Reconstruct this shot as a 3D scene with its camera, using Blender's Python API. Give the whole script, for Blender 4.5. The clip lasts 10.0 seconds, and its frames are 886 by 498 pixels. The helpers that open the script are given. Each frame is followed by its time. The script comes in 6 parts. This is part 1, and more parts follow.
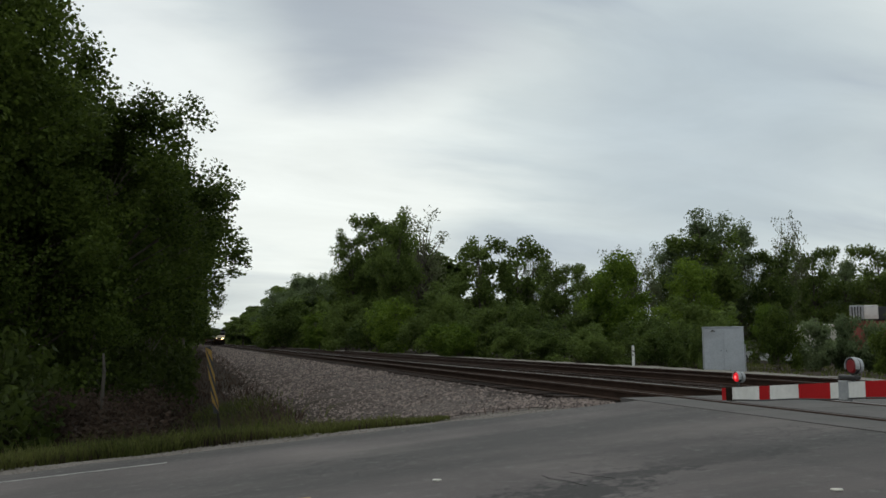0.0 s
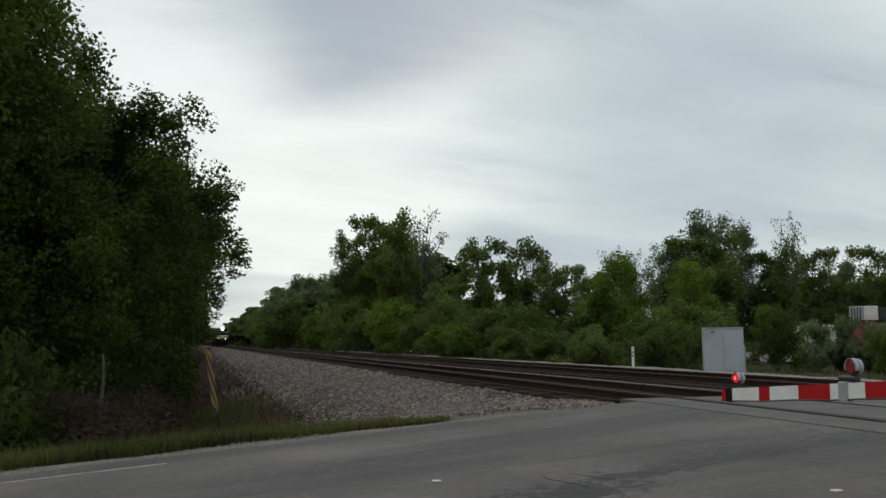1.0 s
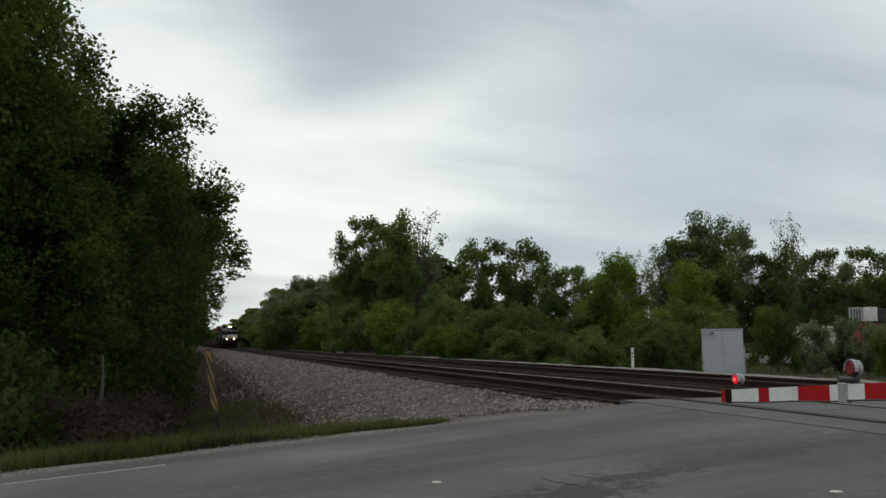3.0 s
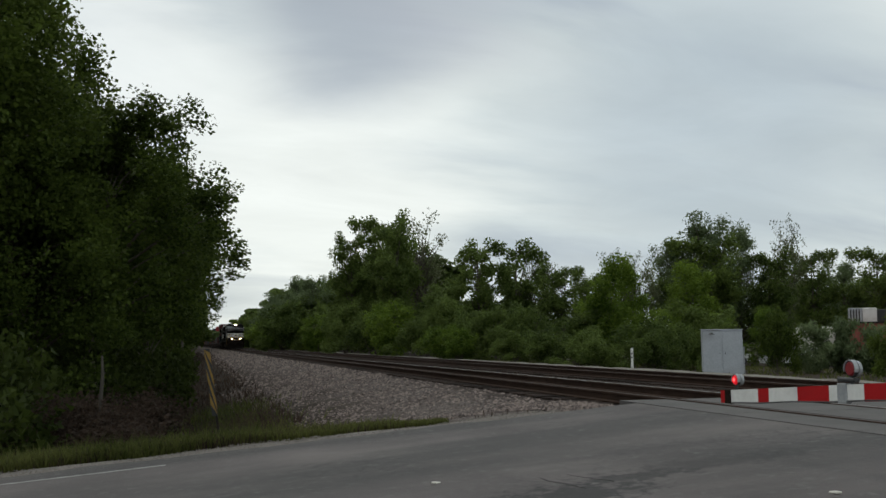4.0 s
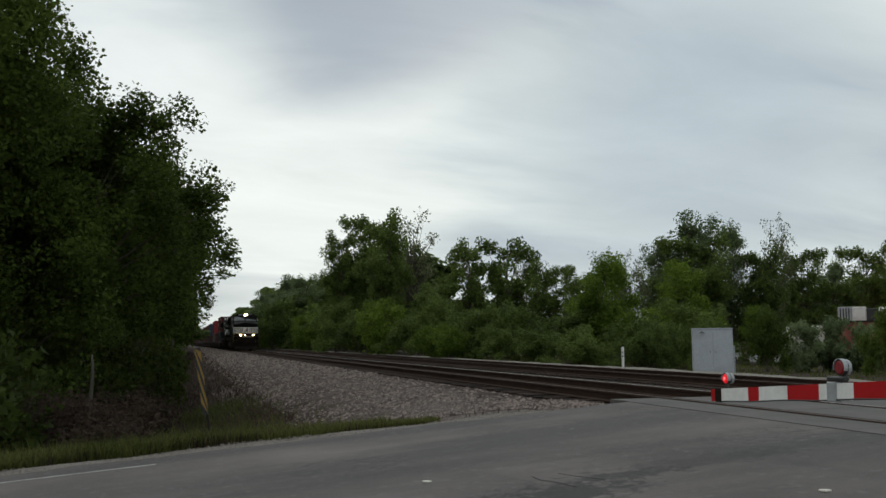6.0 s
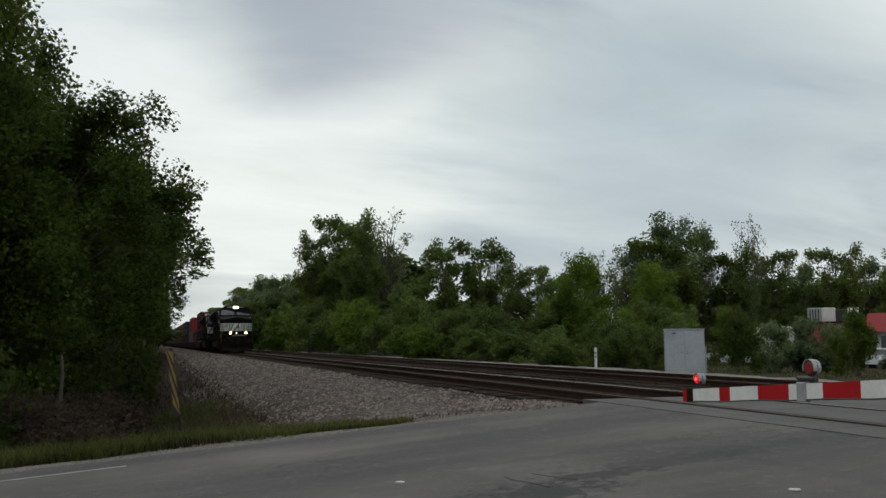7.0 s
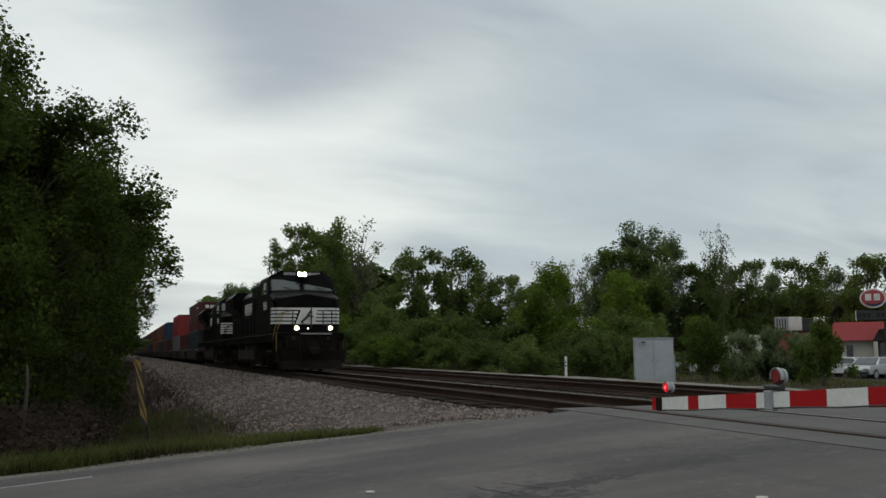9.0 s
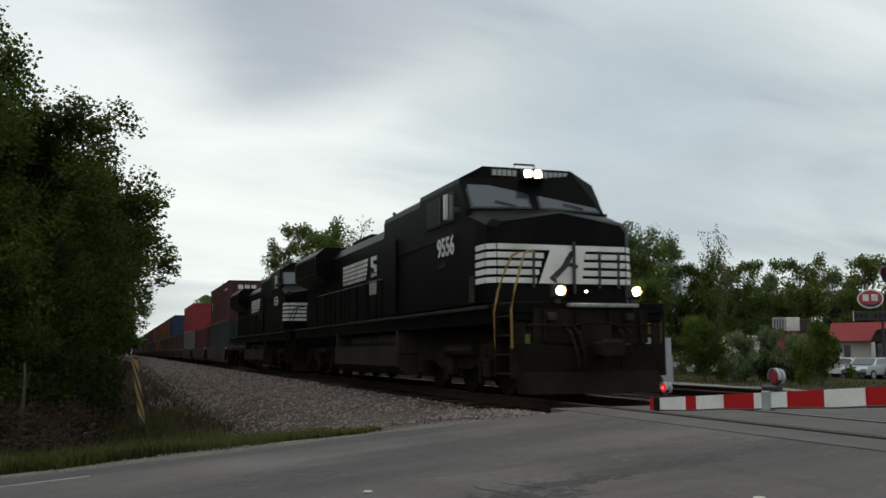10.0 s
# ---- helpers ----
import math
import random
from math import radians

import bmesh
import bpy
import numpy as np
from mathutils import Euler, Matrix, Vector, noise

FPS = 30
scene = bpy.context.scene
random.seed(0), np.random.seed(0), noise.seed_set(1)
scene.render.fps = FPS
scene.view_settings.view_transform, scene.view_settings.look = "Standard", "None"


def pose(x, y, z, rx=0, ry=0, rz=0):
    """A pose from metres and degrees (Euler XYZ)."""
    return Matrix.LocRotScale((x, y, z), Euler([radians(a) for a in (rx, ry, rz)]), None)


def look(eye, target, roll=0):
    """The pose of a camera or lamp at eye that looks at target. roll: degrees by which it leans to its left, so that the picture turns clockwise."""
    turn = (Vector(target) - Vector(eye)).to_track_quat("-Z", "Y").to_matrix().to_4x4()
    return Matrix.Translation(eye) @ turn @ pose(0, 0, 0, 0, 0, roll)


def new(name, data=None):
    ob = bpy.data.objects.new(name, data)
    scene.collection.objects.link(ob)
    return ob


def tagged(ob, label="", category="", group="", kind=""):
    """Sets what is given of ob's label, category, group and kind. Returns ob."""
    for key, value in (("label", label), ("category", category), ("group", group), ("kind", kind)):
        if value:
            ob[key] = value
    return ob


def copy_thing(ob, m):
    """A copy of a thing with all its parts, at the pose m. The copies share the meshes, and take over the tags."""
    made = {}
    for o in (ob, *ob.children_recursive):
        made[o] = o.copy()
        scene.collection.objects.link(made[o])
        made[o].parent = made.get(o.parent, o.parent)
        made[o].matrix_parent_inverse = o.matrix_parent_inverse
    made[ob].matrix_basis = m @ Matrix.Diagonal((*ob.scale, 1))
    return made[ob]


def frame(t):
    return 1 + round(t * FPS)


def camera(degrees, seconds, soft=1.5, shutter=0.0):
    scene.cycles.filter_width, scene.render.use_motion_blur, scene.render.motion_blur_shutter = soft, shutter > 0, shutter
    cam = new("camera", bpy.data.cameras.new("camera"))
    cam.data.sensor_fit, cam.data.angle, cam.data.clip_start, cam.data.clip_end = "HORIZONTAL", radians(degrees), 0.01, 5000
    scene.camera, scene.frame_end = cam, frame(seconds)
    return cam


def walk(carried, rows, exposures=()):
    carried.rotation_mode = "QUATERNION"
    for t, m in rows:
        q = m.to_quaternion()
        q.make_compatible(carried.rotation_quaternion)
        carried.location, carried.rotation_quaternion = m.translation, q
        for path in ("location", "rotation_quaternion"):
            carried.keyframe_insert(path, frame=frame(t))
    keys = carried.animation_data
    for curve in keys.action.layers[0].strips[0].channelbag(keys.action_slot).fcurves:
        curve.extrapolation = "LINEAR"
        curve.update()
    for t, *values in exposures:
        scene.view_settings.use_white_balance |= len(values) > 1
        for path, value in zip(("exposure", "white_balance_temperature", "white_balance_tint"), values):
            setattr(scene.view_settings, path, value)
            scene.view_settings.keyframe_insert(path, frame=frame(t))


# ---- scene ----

EYE = (0.0, 0.0, 0.872)
FAR_X, NEAR_X = 12.46, 7.89          # centre lines of the two tracks; rails top at z = 0


def aim(heading, pitch, roll):
    h, p = radians(heading), radians(pitch)
    way = Vector((math.sin(h) * math.cos(p), math.cos(h) * math.cos(p), math.sin(p)))
    return look(EYE, Vector(EYE) + way, roll)


PATH = [(0.0, 14.756, 5.454, -.47), (0.5, 14.767, 5.489, -.46), (1.0, 14.770, 5.505, -.45), (1.5, 14.787, 5.534, -.45), (2.0, 14.786, 5.561, -.46),
        (2.5, 14.788, 5.575, -.47), (4.0, 14.825, 5.603, -.45), (4.5, 14.835, 5.627, -.44), (5.0, 14.850, 5.640, -.44), (5.5, 14.895, 5.612, -.45),
        (5.7, 14.98, 5.58, -.45), (6.0, 15.35, 5.53, -.45), (6.5, 16.18, 5.50, -.44), (7.0, 16.918, 5.550, -.44), (7.5, 17.585, 5.684, -.42),
        (8.0, 18.114, 5.921, -.43), (8.5, 18.420, 6.063, -.44), (9.0, 18.672, 6.068, -.46), (9.5, 18.777, 6.035, -.44), (10.0, 18.790, 6.055, -.36)]
cam = camera(49.72, 10.0, soft=1.55, shutter=0.08)
walk(cam, [(t, aim(a, b, c)) for t, a, b, c in PATH], exposures=((0.0, 0.0), (5.5, -0.02), (7.5, -0.07), (9.0, -0.12), (9.5, -0.17), (10.0, 0.03)))

# ---- sky and light: an overcast afternoon ----
world = bpy.data.worlds.new("overcast_sky")
scene.world = world
world.use_nodes = True


def sky_nodes():
    nt = world.node_tree
    n, l = nt.nodes, nt.links
    n.clear()
    out, back = n.new("ShaderNodeOutputWorld"), n.new("ShaderNodeBackground")
    air = n.new("ShaderNodeTexSky")
    air.sky_type, air.sun_disc, air.sun_elevation, air.sun_rotation = "NISHITA", False, radians(48), radians(-20)
    dim = n.new("ShaderNodeVectorMath")
    dim.operation = "SCALE"
    dim.inputs["Scale"].default_value = 0.09
    l.new(air.outputs["Color"], dim.inputs[0])
    co = n.new("ShaderNodeTexCoord")
    # clouds lie in a flat layer, so they are foreshortened towards the horizon
    sep = n.new("ShaderNodeSeparateXYZ")
    l.new(co.outputs["Generated"], sep.inputs[0])
    up = n.new("ShaderNodeMath")
    up.operation = "MAXIMUM"
    up.inputs[1].default_value = 0.0
    l.new(sep.outputs["Z"], up.inputs[0])
    add = n.new("ShaderNodeMath")
    add.operation = "ADD"
    add.inputs[1].default_value = 0.22
    l.new(up.outputs[0], add.inputs[0])
    flat = n.new("ShaderNodeCombineXYZ")
    for axis in "XY":
        div = n.new("ShaderNodeMath")
        div.operation = "DIVIDE"
        l.new(sep.outputs[axis], div.inputs[0])
        l.new(add.outputs[0], div.inputs[1])
        l.new(div.outputs[0], flat.inputs[axis])
    turn = n.new("ShaderNodeMapping")
    turn.inputs["Rotation"].default_value = (0, 0, radians(28))
    turn.inputs["Scale"].default_value = (0.8, 1.9, 1)
    l.new(flat.outputs[0], turn.inputs["Vector"])
    wisps = n.new("ShaderNodeTexNoise")
    wisps.inputs["Scale"].default_value, wisps.inputs["Detail"].default_value, wisps.inputs["Roughness"].default_value = 0.75, 6, 0.5
    wisps.inputs["Distortion"].default_value = 0.5
    l.new(turn.outputs[0], wisps.inputs["Vector"])
    ramp = n.new("ShaderNodeValToRGB")
    e = ramp.color_ramp.elements
    e[0].position, e[0].color = 0.36, (0.44, 0.50, 0.565, 1)
    e[1].position, e[1].color = 0.66, (0.85, 0.895, 0.87, 1)
    mid = e.new(0.5)
    mid.color = (0.615, 0.68, 0.70, 1)
    l.new(wisps.outputs["Fac"], ramp.inputs[0])
    last = ramp.outputs["Color"]

    def bank(heading, height, lo, hi, color, share, last):
        """A broad cloud bank round one direction of the sky."""
        a, b = radians(heading), radians(height)
        near = n.new("ShaderNodeVectorMath")
        near.operation = "DISTANCE"
        near.inputs[1].default_value = (math.sin(a) * math.cos(b), math.cos(a) * math.cos(b), math.sin(b))
        l.new(co.outputs["Generated"], near.inputs[0])
        wob = n.new("ShaderNodeMath")
        wob.operation = "MULTIPLY_ADD"
        wob.inputs[1].default_value, wob.inputs[2].default_value = -0.3, 0.15
        l.new(wisps.outputs["Fac"], wob.inputs[0])
        tot = n.new("ShaderNodeMath")
        l.new(near.outputs["Value"], tot.inputs[0])
        l.new(wob.outputs[0], tot.inputs[1])
        rng = n.new("ShaderNodeMapRange")
        rng.interpolation_type = "SMOOTHERSTEP"
        for key, value in (("From Min", lo), ("From Max", hi), ("To Min", share), ("To Max", 0.0)):
            rng.inputs[key].default_value = value
        l.new(tot.outputs[0], rng.inputs["Value"])
        mix = n.new("ShaderNodeMix")
        mix.data_type = "RGBA"
        l.new(rng.outputs[0], mix.inputs["Factor"])
        l.new(last, mix.inputs[6])
        mix.inputs[7].default_value = (*color, 1)
        return mix.outputs[2]

    last = bank(7, 10, 0.02, 0.24, (0.88, 0.92, 0.90), 0.95, last)
    last = bank(-4, 17, 0.0, 0.16, (0.86, 0.90, 0.90), 0.8, last)
    last = bank(9.0, 21.0, 0.02, 0.165, (0.425, 0.475, 0.53), 1.0, last)
    last = bank(16.0, 22.8, 0.01, 0.15, (0.47, 0.51, 0.57), 0.85, last)
    last = bank(31, 12.5, 0.02, 0.26, (0.455, 0.53, 0.59), 0.8, last)
    fine = n.new("ShaderNodeMapping")
    fine.inputs["Rotation"].default_value, fine.inputs["Scale"].default_value = (0, 0, radians(-25)), (1.0, 1.7, 1)
    l.new(flat.outputs[0], fine.inputs["Vector"])
    streaks = n.new("ShaderNodeTexNoise")
    for key, value in (("Scale", 1.5), ("Detail", 7), ("Roughness", 0.6), ("Distortion", 0.5)):
        streaks.inputs[key].default_value = value
    l.new(fine.outputs[0], streaks.inputs["Vector"])
    tone = n.new("ShaderNodeMapRange")
    for key, value in (("From Min", 0.3), ("From Max", 0.7), ("To Min", 0.925), ("To Max", 1.065)):
        tone.inputs[key].default_value = value
    l.new(streaks.outputs["Fac"], tone.inputs["Value"])
    streaked = n.new("ShaderNodeVectorMath")
    streaked.operation = "SCALE"
    l.new(last, streaked.inputs[0])
    l.new(tone.outputs[0], streaked.inputs["Scale"])
    warm = n.new("ShaderNodeVectorMath")
    warm.operation = "MULTIPLY"
    warm.inputs[1].default_value = (1.0, 1.0, 0.975)
    l.new(streaked.outputs[0], warm.inputs[0])
    last = warm.outputs[0]
    mix = n.new("ShaderNodeMix")
    mix.data_type = "RGBA"
    mix.inputs["Factor"].default_value = 0.93
    l.new(dim.outputs[0], mix.inputs[6])
    l.new(last, mix.inputs[7])
    l.new(mix.outputs[2], back.inputs["Color"])
    back.inputs["Strength"].default_value = 1.05
    l.new(back.outputs[0], out.inputs["Surface"])


sky_nodes()
sun = new("sun", bpy.data.lights.new("sun", "SUN"))
sun.data.energy, sun.data.angle, sun.data.color = 0.6, radians(20), (1.0, 0.96, 0.9)
sun.matrix_basis = look((0, 0, 60), (12, -30, 0))


# ---- materials ----
def material(name, dark, light, scale=3.0, fine=40.0, rough=0.7, metal=0.0, bump=0.15, spread=(0.3, 0.7), per="", coat=0.0, dirt=None, dirt_scale=0.8):
    """Two scales of noise between two colours, with relief; per: 'object' or 'island' varies the tone piece by piece."""
    m = bpy.data.materials.new(name)
    m.use_nodes = True
    nt = m.node_tree
    n, l = nt.nodes, nt.links
    p = n["Principled BSDF"]
    co = n.new("ShaderNodeTexCoord")
    big, small = n.new("ShaderNodeTexNoise"), n.new("ShaderNodeTexNoise")
    for node, s, d in ((big, scale, 4), (small, fine, 3)):
        node.inputs["Scale"].default_value, node.inputs["Detail"].default_value = s, d
        l.new(co.outputs["Object"], node.inputs["Vector"])
    both = n.new("ShaderNodeMath")
    both.operation = "ADD"
    half = n.new("ShaderNodeMath")
    half.operation = "MULTIPLY"
    half.inputs[1].default_value = 0.5
    l.new(big.outputs["Fac"], both.inputs[0])
    l.new(small.outputs["Fac"], both.inputs[1])
    l.new(both.outputs[0], half.inputs[0])
    value = half.outputs[0]
    if per:
        src = n.new("ShaderNodeObjectInfo").outputs["Random"] if per == "object" else n.new("ShaderNodeNewGeometry").outputs["Random Per Island"]
        vary = n.new("ShaderNodeMath")
        vary.operation = "MULTIPLY_ADD"
        vary.inputs[1].default_value = 0.5
        l.new(src, vary.inputs[0])
        shift = n.new("ShaderNodeMath")
        shift.operation = "SUBTRACT"
        shift.inputs[1].default_value = 0.25
        l.new(value, shift.inputs[0])
        l.new(shift.outputs[0], vary.inputs[2])
        value = vary.outputs[0]
    ramp = n.new("ShaderNodeValToRGB")
    e = ramp.color_ramp.elements
    e[0].position, e[0].color = spread[0], (*dark, 1)
    e[1].position, e[1].color = spread[1], (*light, 1)
    l.new(value, ramp.inputs[0])
    color = ramp.outputs["Color"]
    if dirt:
        soil = n.new("ShaderNodeTexNoise")
        soil.inputs["Scale"].default_value, soil.inputs["Detail"].default_value = dirt_scale, 6
        l.new(co.outputs["Object"], soil.inputs["Vector"])
        rng = n.new("ShaderNodeMapRange")
        rng.inputs["From Min"].default_value, rng.inputs["From Max"].default_value = 0.48, 0.72
        rng.inputs["To Max"].default_value = 0.75
        l.new(soil.outputs["Fac"], rng.inputs["Value"])
        mix = n.new("ShaderNodeMix")
        mix.data_type = "RGBA"
        l.new(rng.outputs[0], mix.inputs["Factor"])
        l.new(color, mix.inputs[6])
        mix.inputs[7].default_value = (*dirt, 1)
        color = mix.outputs[2]
    l.new(color, p.inputs["Base Color"])
    gloss = n.new("ShaderNodeMath")
    gloss.operation = "MULTIPLY_ADD"
    gloss.inputs[1].default_value, gloss.inputs[2].default_value = 0.25, rough - 0.12
    l.new(small.outputs["Fac"], gloss.inputs[0])
    l.new(gloss.outputs[0], p.inputs["Roughness"])
    p.inputs["Metallic"].default_value, p.inputs["Coat Weight"].default_value = metal, coat
    if bump:
        b = n.new("ShaderNodeBump")
        b.inputs["Strength"].default_value, b.inputs["Distance"].default_value = bump, 0.02
        l.new(half.outputs[0], b.inputs["Height"])
        l.new(b.outputs[0], p.inputs["Normal"])
    return m


def glow(name, color, strength):
    m = bpy.data.materials.new(name)
    m.use_nodes = True
    p = m.node_tree.nodes["Principled BSDF"]
    p.inputs["Base Color"].default_value = (*color, 1)
    p.inputs["Emission Color"].default_value, p.inputs["Emission Strength"].default_value = (*color, 1), strength
    return m


def leaf_material(name, dark, light):
    m = bpy.data.materials.new(name)
    m.use_nodes = True
    nt = m.node_tree
    n, l = nt.nodes, nt.links
    p = n["Principled BSDF"]
    isle, ob = n.new("ShaderNodeNewGeometry"), n.new("ShaderNodeObjectInfo")
    co, lump = n.new("ShaderNodeTexCoord"), n.new("ShaderNodeTexNoise")
    lump.inputs["Scale"].default_value = 0.38
    l.new(co.outputs["Object"], lump.inputs["Vector"])
    a = n.new("ShaderNodeMath")
    a.operation = "MULTIPLY_ADD"
    a.inputs[1].default_value = 0.45
    l.new(isle.outputs["Random Per Island"], a.inputs[0])
    b = n.new("ShaderNodeMath")
    b.operation = "MULTIPLY_ADD"
    b.inputs[1].default_value, b.inputs[2].default_value = 0.25, -0.225
    l.new(ob.outputs["Random"], b.inputs[0])
    l.new(b.outputs[0], a.inputs[2])
    c = n.new("ShaderNodeMath")
    l.new(a.outputs[0], c.inputs[0])
    half = n.new("ShaderNodeMath")
    half.operation = "MULTIPLY"
    half.inputs[1].default_value = 0.85
    l.new(lump.outputs["Fac"], half.inputs[0])
    l.new(half.outputs[0], c.inputs[1])
    ramp = n.new("ShaderNodeValToRGB")
    e = ramp.color_ramp.elements
    e[0].position, e[0].color = 0.2, (*dark, 1)
    e[1].position, e[1].color = 0.85, (*light, 1)
    l.new(c.outputs[0], ramp.inputs[0])
    l.new(ramp.outputs["Color"], p.inputs["Base Color"])
    p.inputs["Roughness"].default_value = 0.6
    p.inputs["Specular IOR Level"].default_value = 0.12
    thin, mix = n.new("ShaderNodeBsdfTranslucent"), n.new("ShaderNodeMixShader")
    l.new(ramp.outputs["Color"], thin.inputs["Color"])
    mix.inputs[0].default_value = 0.48
    l.new(p.outputs[0], mix.inputs[1])
    l.new(thin.outputs[0], mix.inputs[2])
    l.new(mix.outputs[0], n["Material Output"].inputs["Surface"])
    return m


def asphalt():
    """Old asphalt: grain, worn wheel tracks along the road, patches and crazed cracks."""
    m = material("asphalt", (0.054, 0.0465, 0.0455), (0.132, 0.114, 0.1105), 0.7, 70, 0.9, bump=0.6, dirt=(0.160, 0.139, 0.131), dirt_scale=0.5)
    nt = m.node_tree
    n, l = nt.nodes, nt.links
    p = n["Principled BSDF"]
    base = p.inputs["Base Color"].links[0].from_socket
    co = n.new("ShaderNodeTexCoord")

    def mixed(fac, a, color):
        mix = n.new("ShaderNodeMix")
        mix.data_type = "RGBA"
        l.new(fac, mix.inputs["Factor"])
        l.new(a, mix.inputs[6])
        mix.inputs[7].default_value = (*color, 1)
        return mix.outputs[2]

    def ranged(src, a, b, top):
        r = n.new("ShaderNodeMapRange")
        r.inputs["From Min"].default_value, r.inputs["From Max"].default_value, r.inputs["To Max"].default_value = a, b, top
        l.new(src, r.inputs["Value"])
        return r.outputs[0]

    long_ = n.new("ShaderNodeMapping")
    long_.inputs["Scale"].default_value = (0.10, 0.75, 1)
    l.new(co.outputs["Object"], long_.inputs["Vector"])
    streak = n.new("ShaderNodeTexNoise")
    streak.inputs["Scale"].default_value, streak.inputs["Detail"].default_value = 1.0, 5
    l.new(long_.outputs[0], streak.inputs["Vector"])
    color = mixed(ranged(streak.outputs["Fac"], 0.45, 0.62, 0.75), base, (0.046, 0.044, 0.042))
    spots = n.new("ShaderNodeTexNoise")
    spots.inputs["Scale"].default_value, spots.inputs["Detail"].default_value = 9, 4
    l.new(co.outputs["Object"], spots.inputs["Vector"])
    color = mixed(ranged(spots.outputs["Fac"], 0.58, 0.72, 0.5), color, (0.15, 0.146, 0.138))
    bent = n.new("ShaderNodeVectorMath")
    bent.operation = "MULTIPLY_ADD"
    bent.inputs[1].default_value = (0.25, 0.25, 0)
    l.new(spots.outputs["Color"], bent.inputs[0])
    l.new(co.outputs["Object"], bent.inputs[2])
    net = n.new("ShaderNodeTexVoronoi")
    net.feature = "DISTANCE_TO_EDGE"
    net.inputs["Scale"].default_value = 3.2
    l.new(bent.outputs[0], net.inputs["Vector"])
    where = n.new("ShaderNodeTexNoise")
    where.inputs["Scale"].default_value = 0.55
    l.new(co.outputs["Object"], where.inputs["Vector"])
    line = ranged(net.outputs["Distance"], 0.05, 0.015, 1.0)
    spot = ranged(where.outputs["Fac"], 0.54, 0.62, 0.4)
    both = n.new("ShaderNodeMath")
    both.operation = "MULTIPLY"
    l.new(line, both.inputs[0])
    l.new(spot, both.inputs[1])
    color = mixed(both.outputs[0], color, (0.016, 0.016, 0.016))
    # patches where the surface has crumbled
    crumbs = n.new("ShaderNodeTexNoise")
    crumbs.inputs["Scale"].default_value, crumbs.inputs["Detail"].default_value, crumbs.inputs["Roughness"].default_value = 7, 6, 0.75
    l.new(co.outputs["Object"], crumbs.inputs["Vector"])
    for cx, cy, rx, ry, deep in ((2.85, 6.95, 0.62, 0.5, 0.95), (3.6, 7.35, 0.6, 0.25, 0.8), (4.4, 7.5, 1.3, 0.32, 0.55), (4.6, 8.6, 1.2, 0.3, 0.3), (1.2, 7.2, 1.1, 0.3, 0.25)):
        place = n.new("ShaderNodeMapping")
        place.vector_type = "TEXTURE"
        place.inputs["Location"].default_value, place.inputs["Scale"].default_value = (cx, cy, 0), (rx, ry, 1e3)
        l.new(co.outputs["Object"], place.inputs["Vector"])
        away = n.new("ShaderNodeVectorMath")
        away.operation = "LENGTH"
        l.new(place.outputs[0], away.inputs[0])
        less = n.new("ShaderNodeMath")
        less.operation = "MULTIPLY_ADD"
        less.inputs[1].default_value = -0.22
        l.new(away.outputs["Value"], less.inputs[0])
        l.new(crumbs.outputs["Fac"], less.inputs[2])
        color = mixed(ranged(less.outputs[0], 0.29, 0.37, deep), color, (0.030, 0.028, 0.027))
    l.new(color, p.inputs["Base Color"])
    return m


LEAF_DARK = leaf_material("maple_leaf", (0.029, 0.047, 0.0085), (0.116, 0.160, 0.029))
# leaf green taken darker to paint in the shade under the trees
LEAF_SHADE = leaf_material("shaded_undergrowth_leaf", (0.018, 0.028, 0.006), (0.062, 0.084, 0.018))
LEAF_MID = leaf_material("elm_leaf", (0.043, 0.068, 0.0175), (0.152, 0.204, 0.050))
LEAF_GREY = leaf_material("olive_leaf", (0.080, 0.112, 0.050), (0.195, 0.245, 0.118))
LEAF_BRIGHT = leaf_material("willow_leaf", (0.06, 0.105, 0.015), (0.185, 0.26, 0.036))
LEAF_SPRING = leaf_material("budding_leaf", (0.07, 0.085, 0.04), (0.18, 0.2, 0.1))
GRASS = leaf_material("grass_blade", (0.044, 0.058, 0.014), (0.140, 0.148, 0.046))
BRUSH = leaf_material("dry_brush", (0.030, 0.022, 0.017), (0.092, 0.064, 0.048))
BARK = material("bark", (0.05, 0.04, 0.03), (0.13, 0.11, 0.09), 4, 30, 0.9, bump=0.6)
ASPHALT = asphalt()
CONCRETE = material("crossing_panel", (0.054, 0.0495, 0.047), (0.112, 0.102, 0.096), 1.5, 50, 0.88, bump=0.3, dirt=(0.06, 0.057, 0.054))
SHOULDER = material("gravel_shoulder", (0.10, 0.087, 0.077), (0.215, 0.192, 0.168), 4, 60, 0.95, bump=0.7)
STONE = material("ballast_stone", (0.054, 0.0415, 0.037), (0.256, 0.204, 0.181), 2, 20, 0.95, bump=0.4, per="island")
RAIL_SIDE = material("rusty_rail", (0.025, 0.015, 0.011), (0.06, 0.036, 0.026), 4, 50, 0.85, bump=0.2)
RAIL_SIDE.node_tree.nodes["Principled BSDF"].inputs["Specular IOR Level"].default_value = 0.12
RAIL_TOP = material("worn_steel", (0.20, 0.185, 0.17), (0.34, 0.32, 0.30), 2, 60, 0.45, metal=0.6, bump=0.05)
RAIL_DULL = material("dull_rail_head", (0.035, 0.027, 0.022), (0.085, 0.066, 0.055), 2, 60, 0.8, bump=0.05)
TIE = material("creosote_wood", (0.014, 0.010, 0.008), (0.045, 0.032, 0.026), 2, 25, 0.9, bump=0.5, per="object")
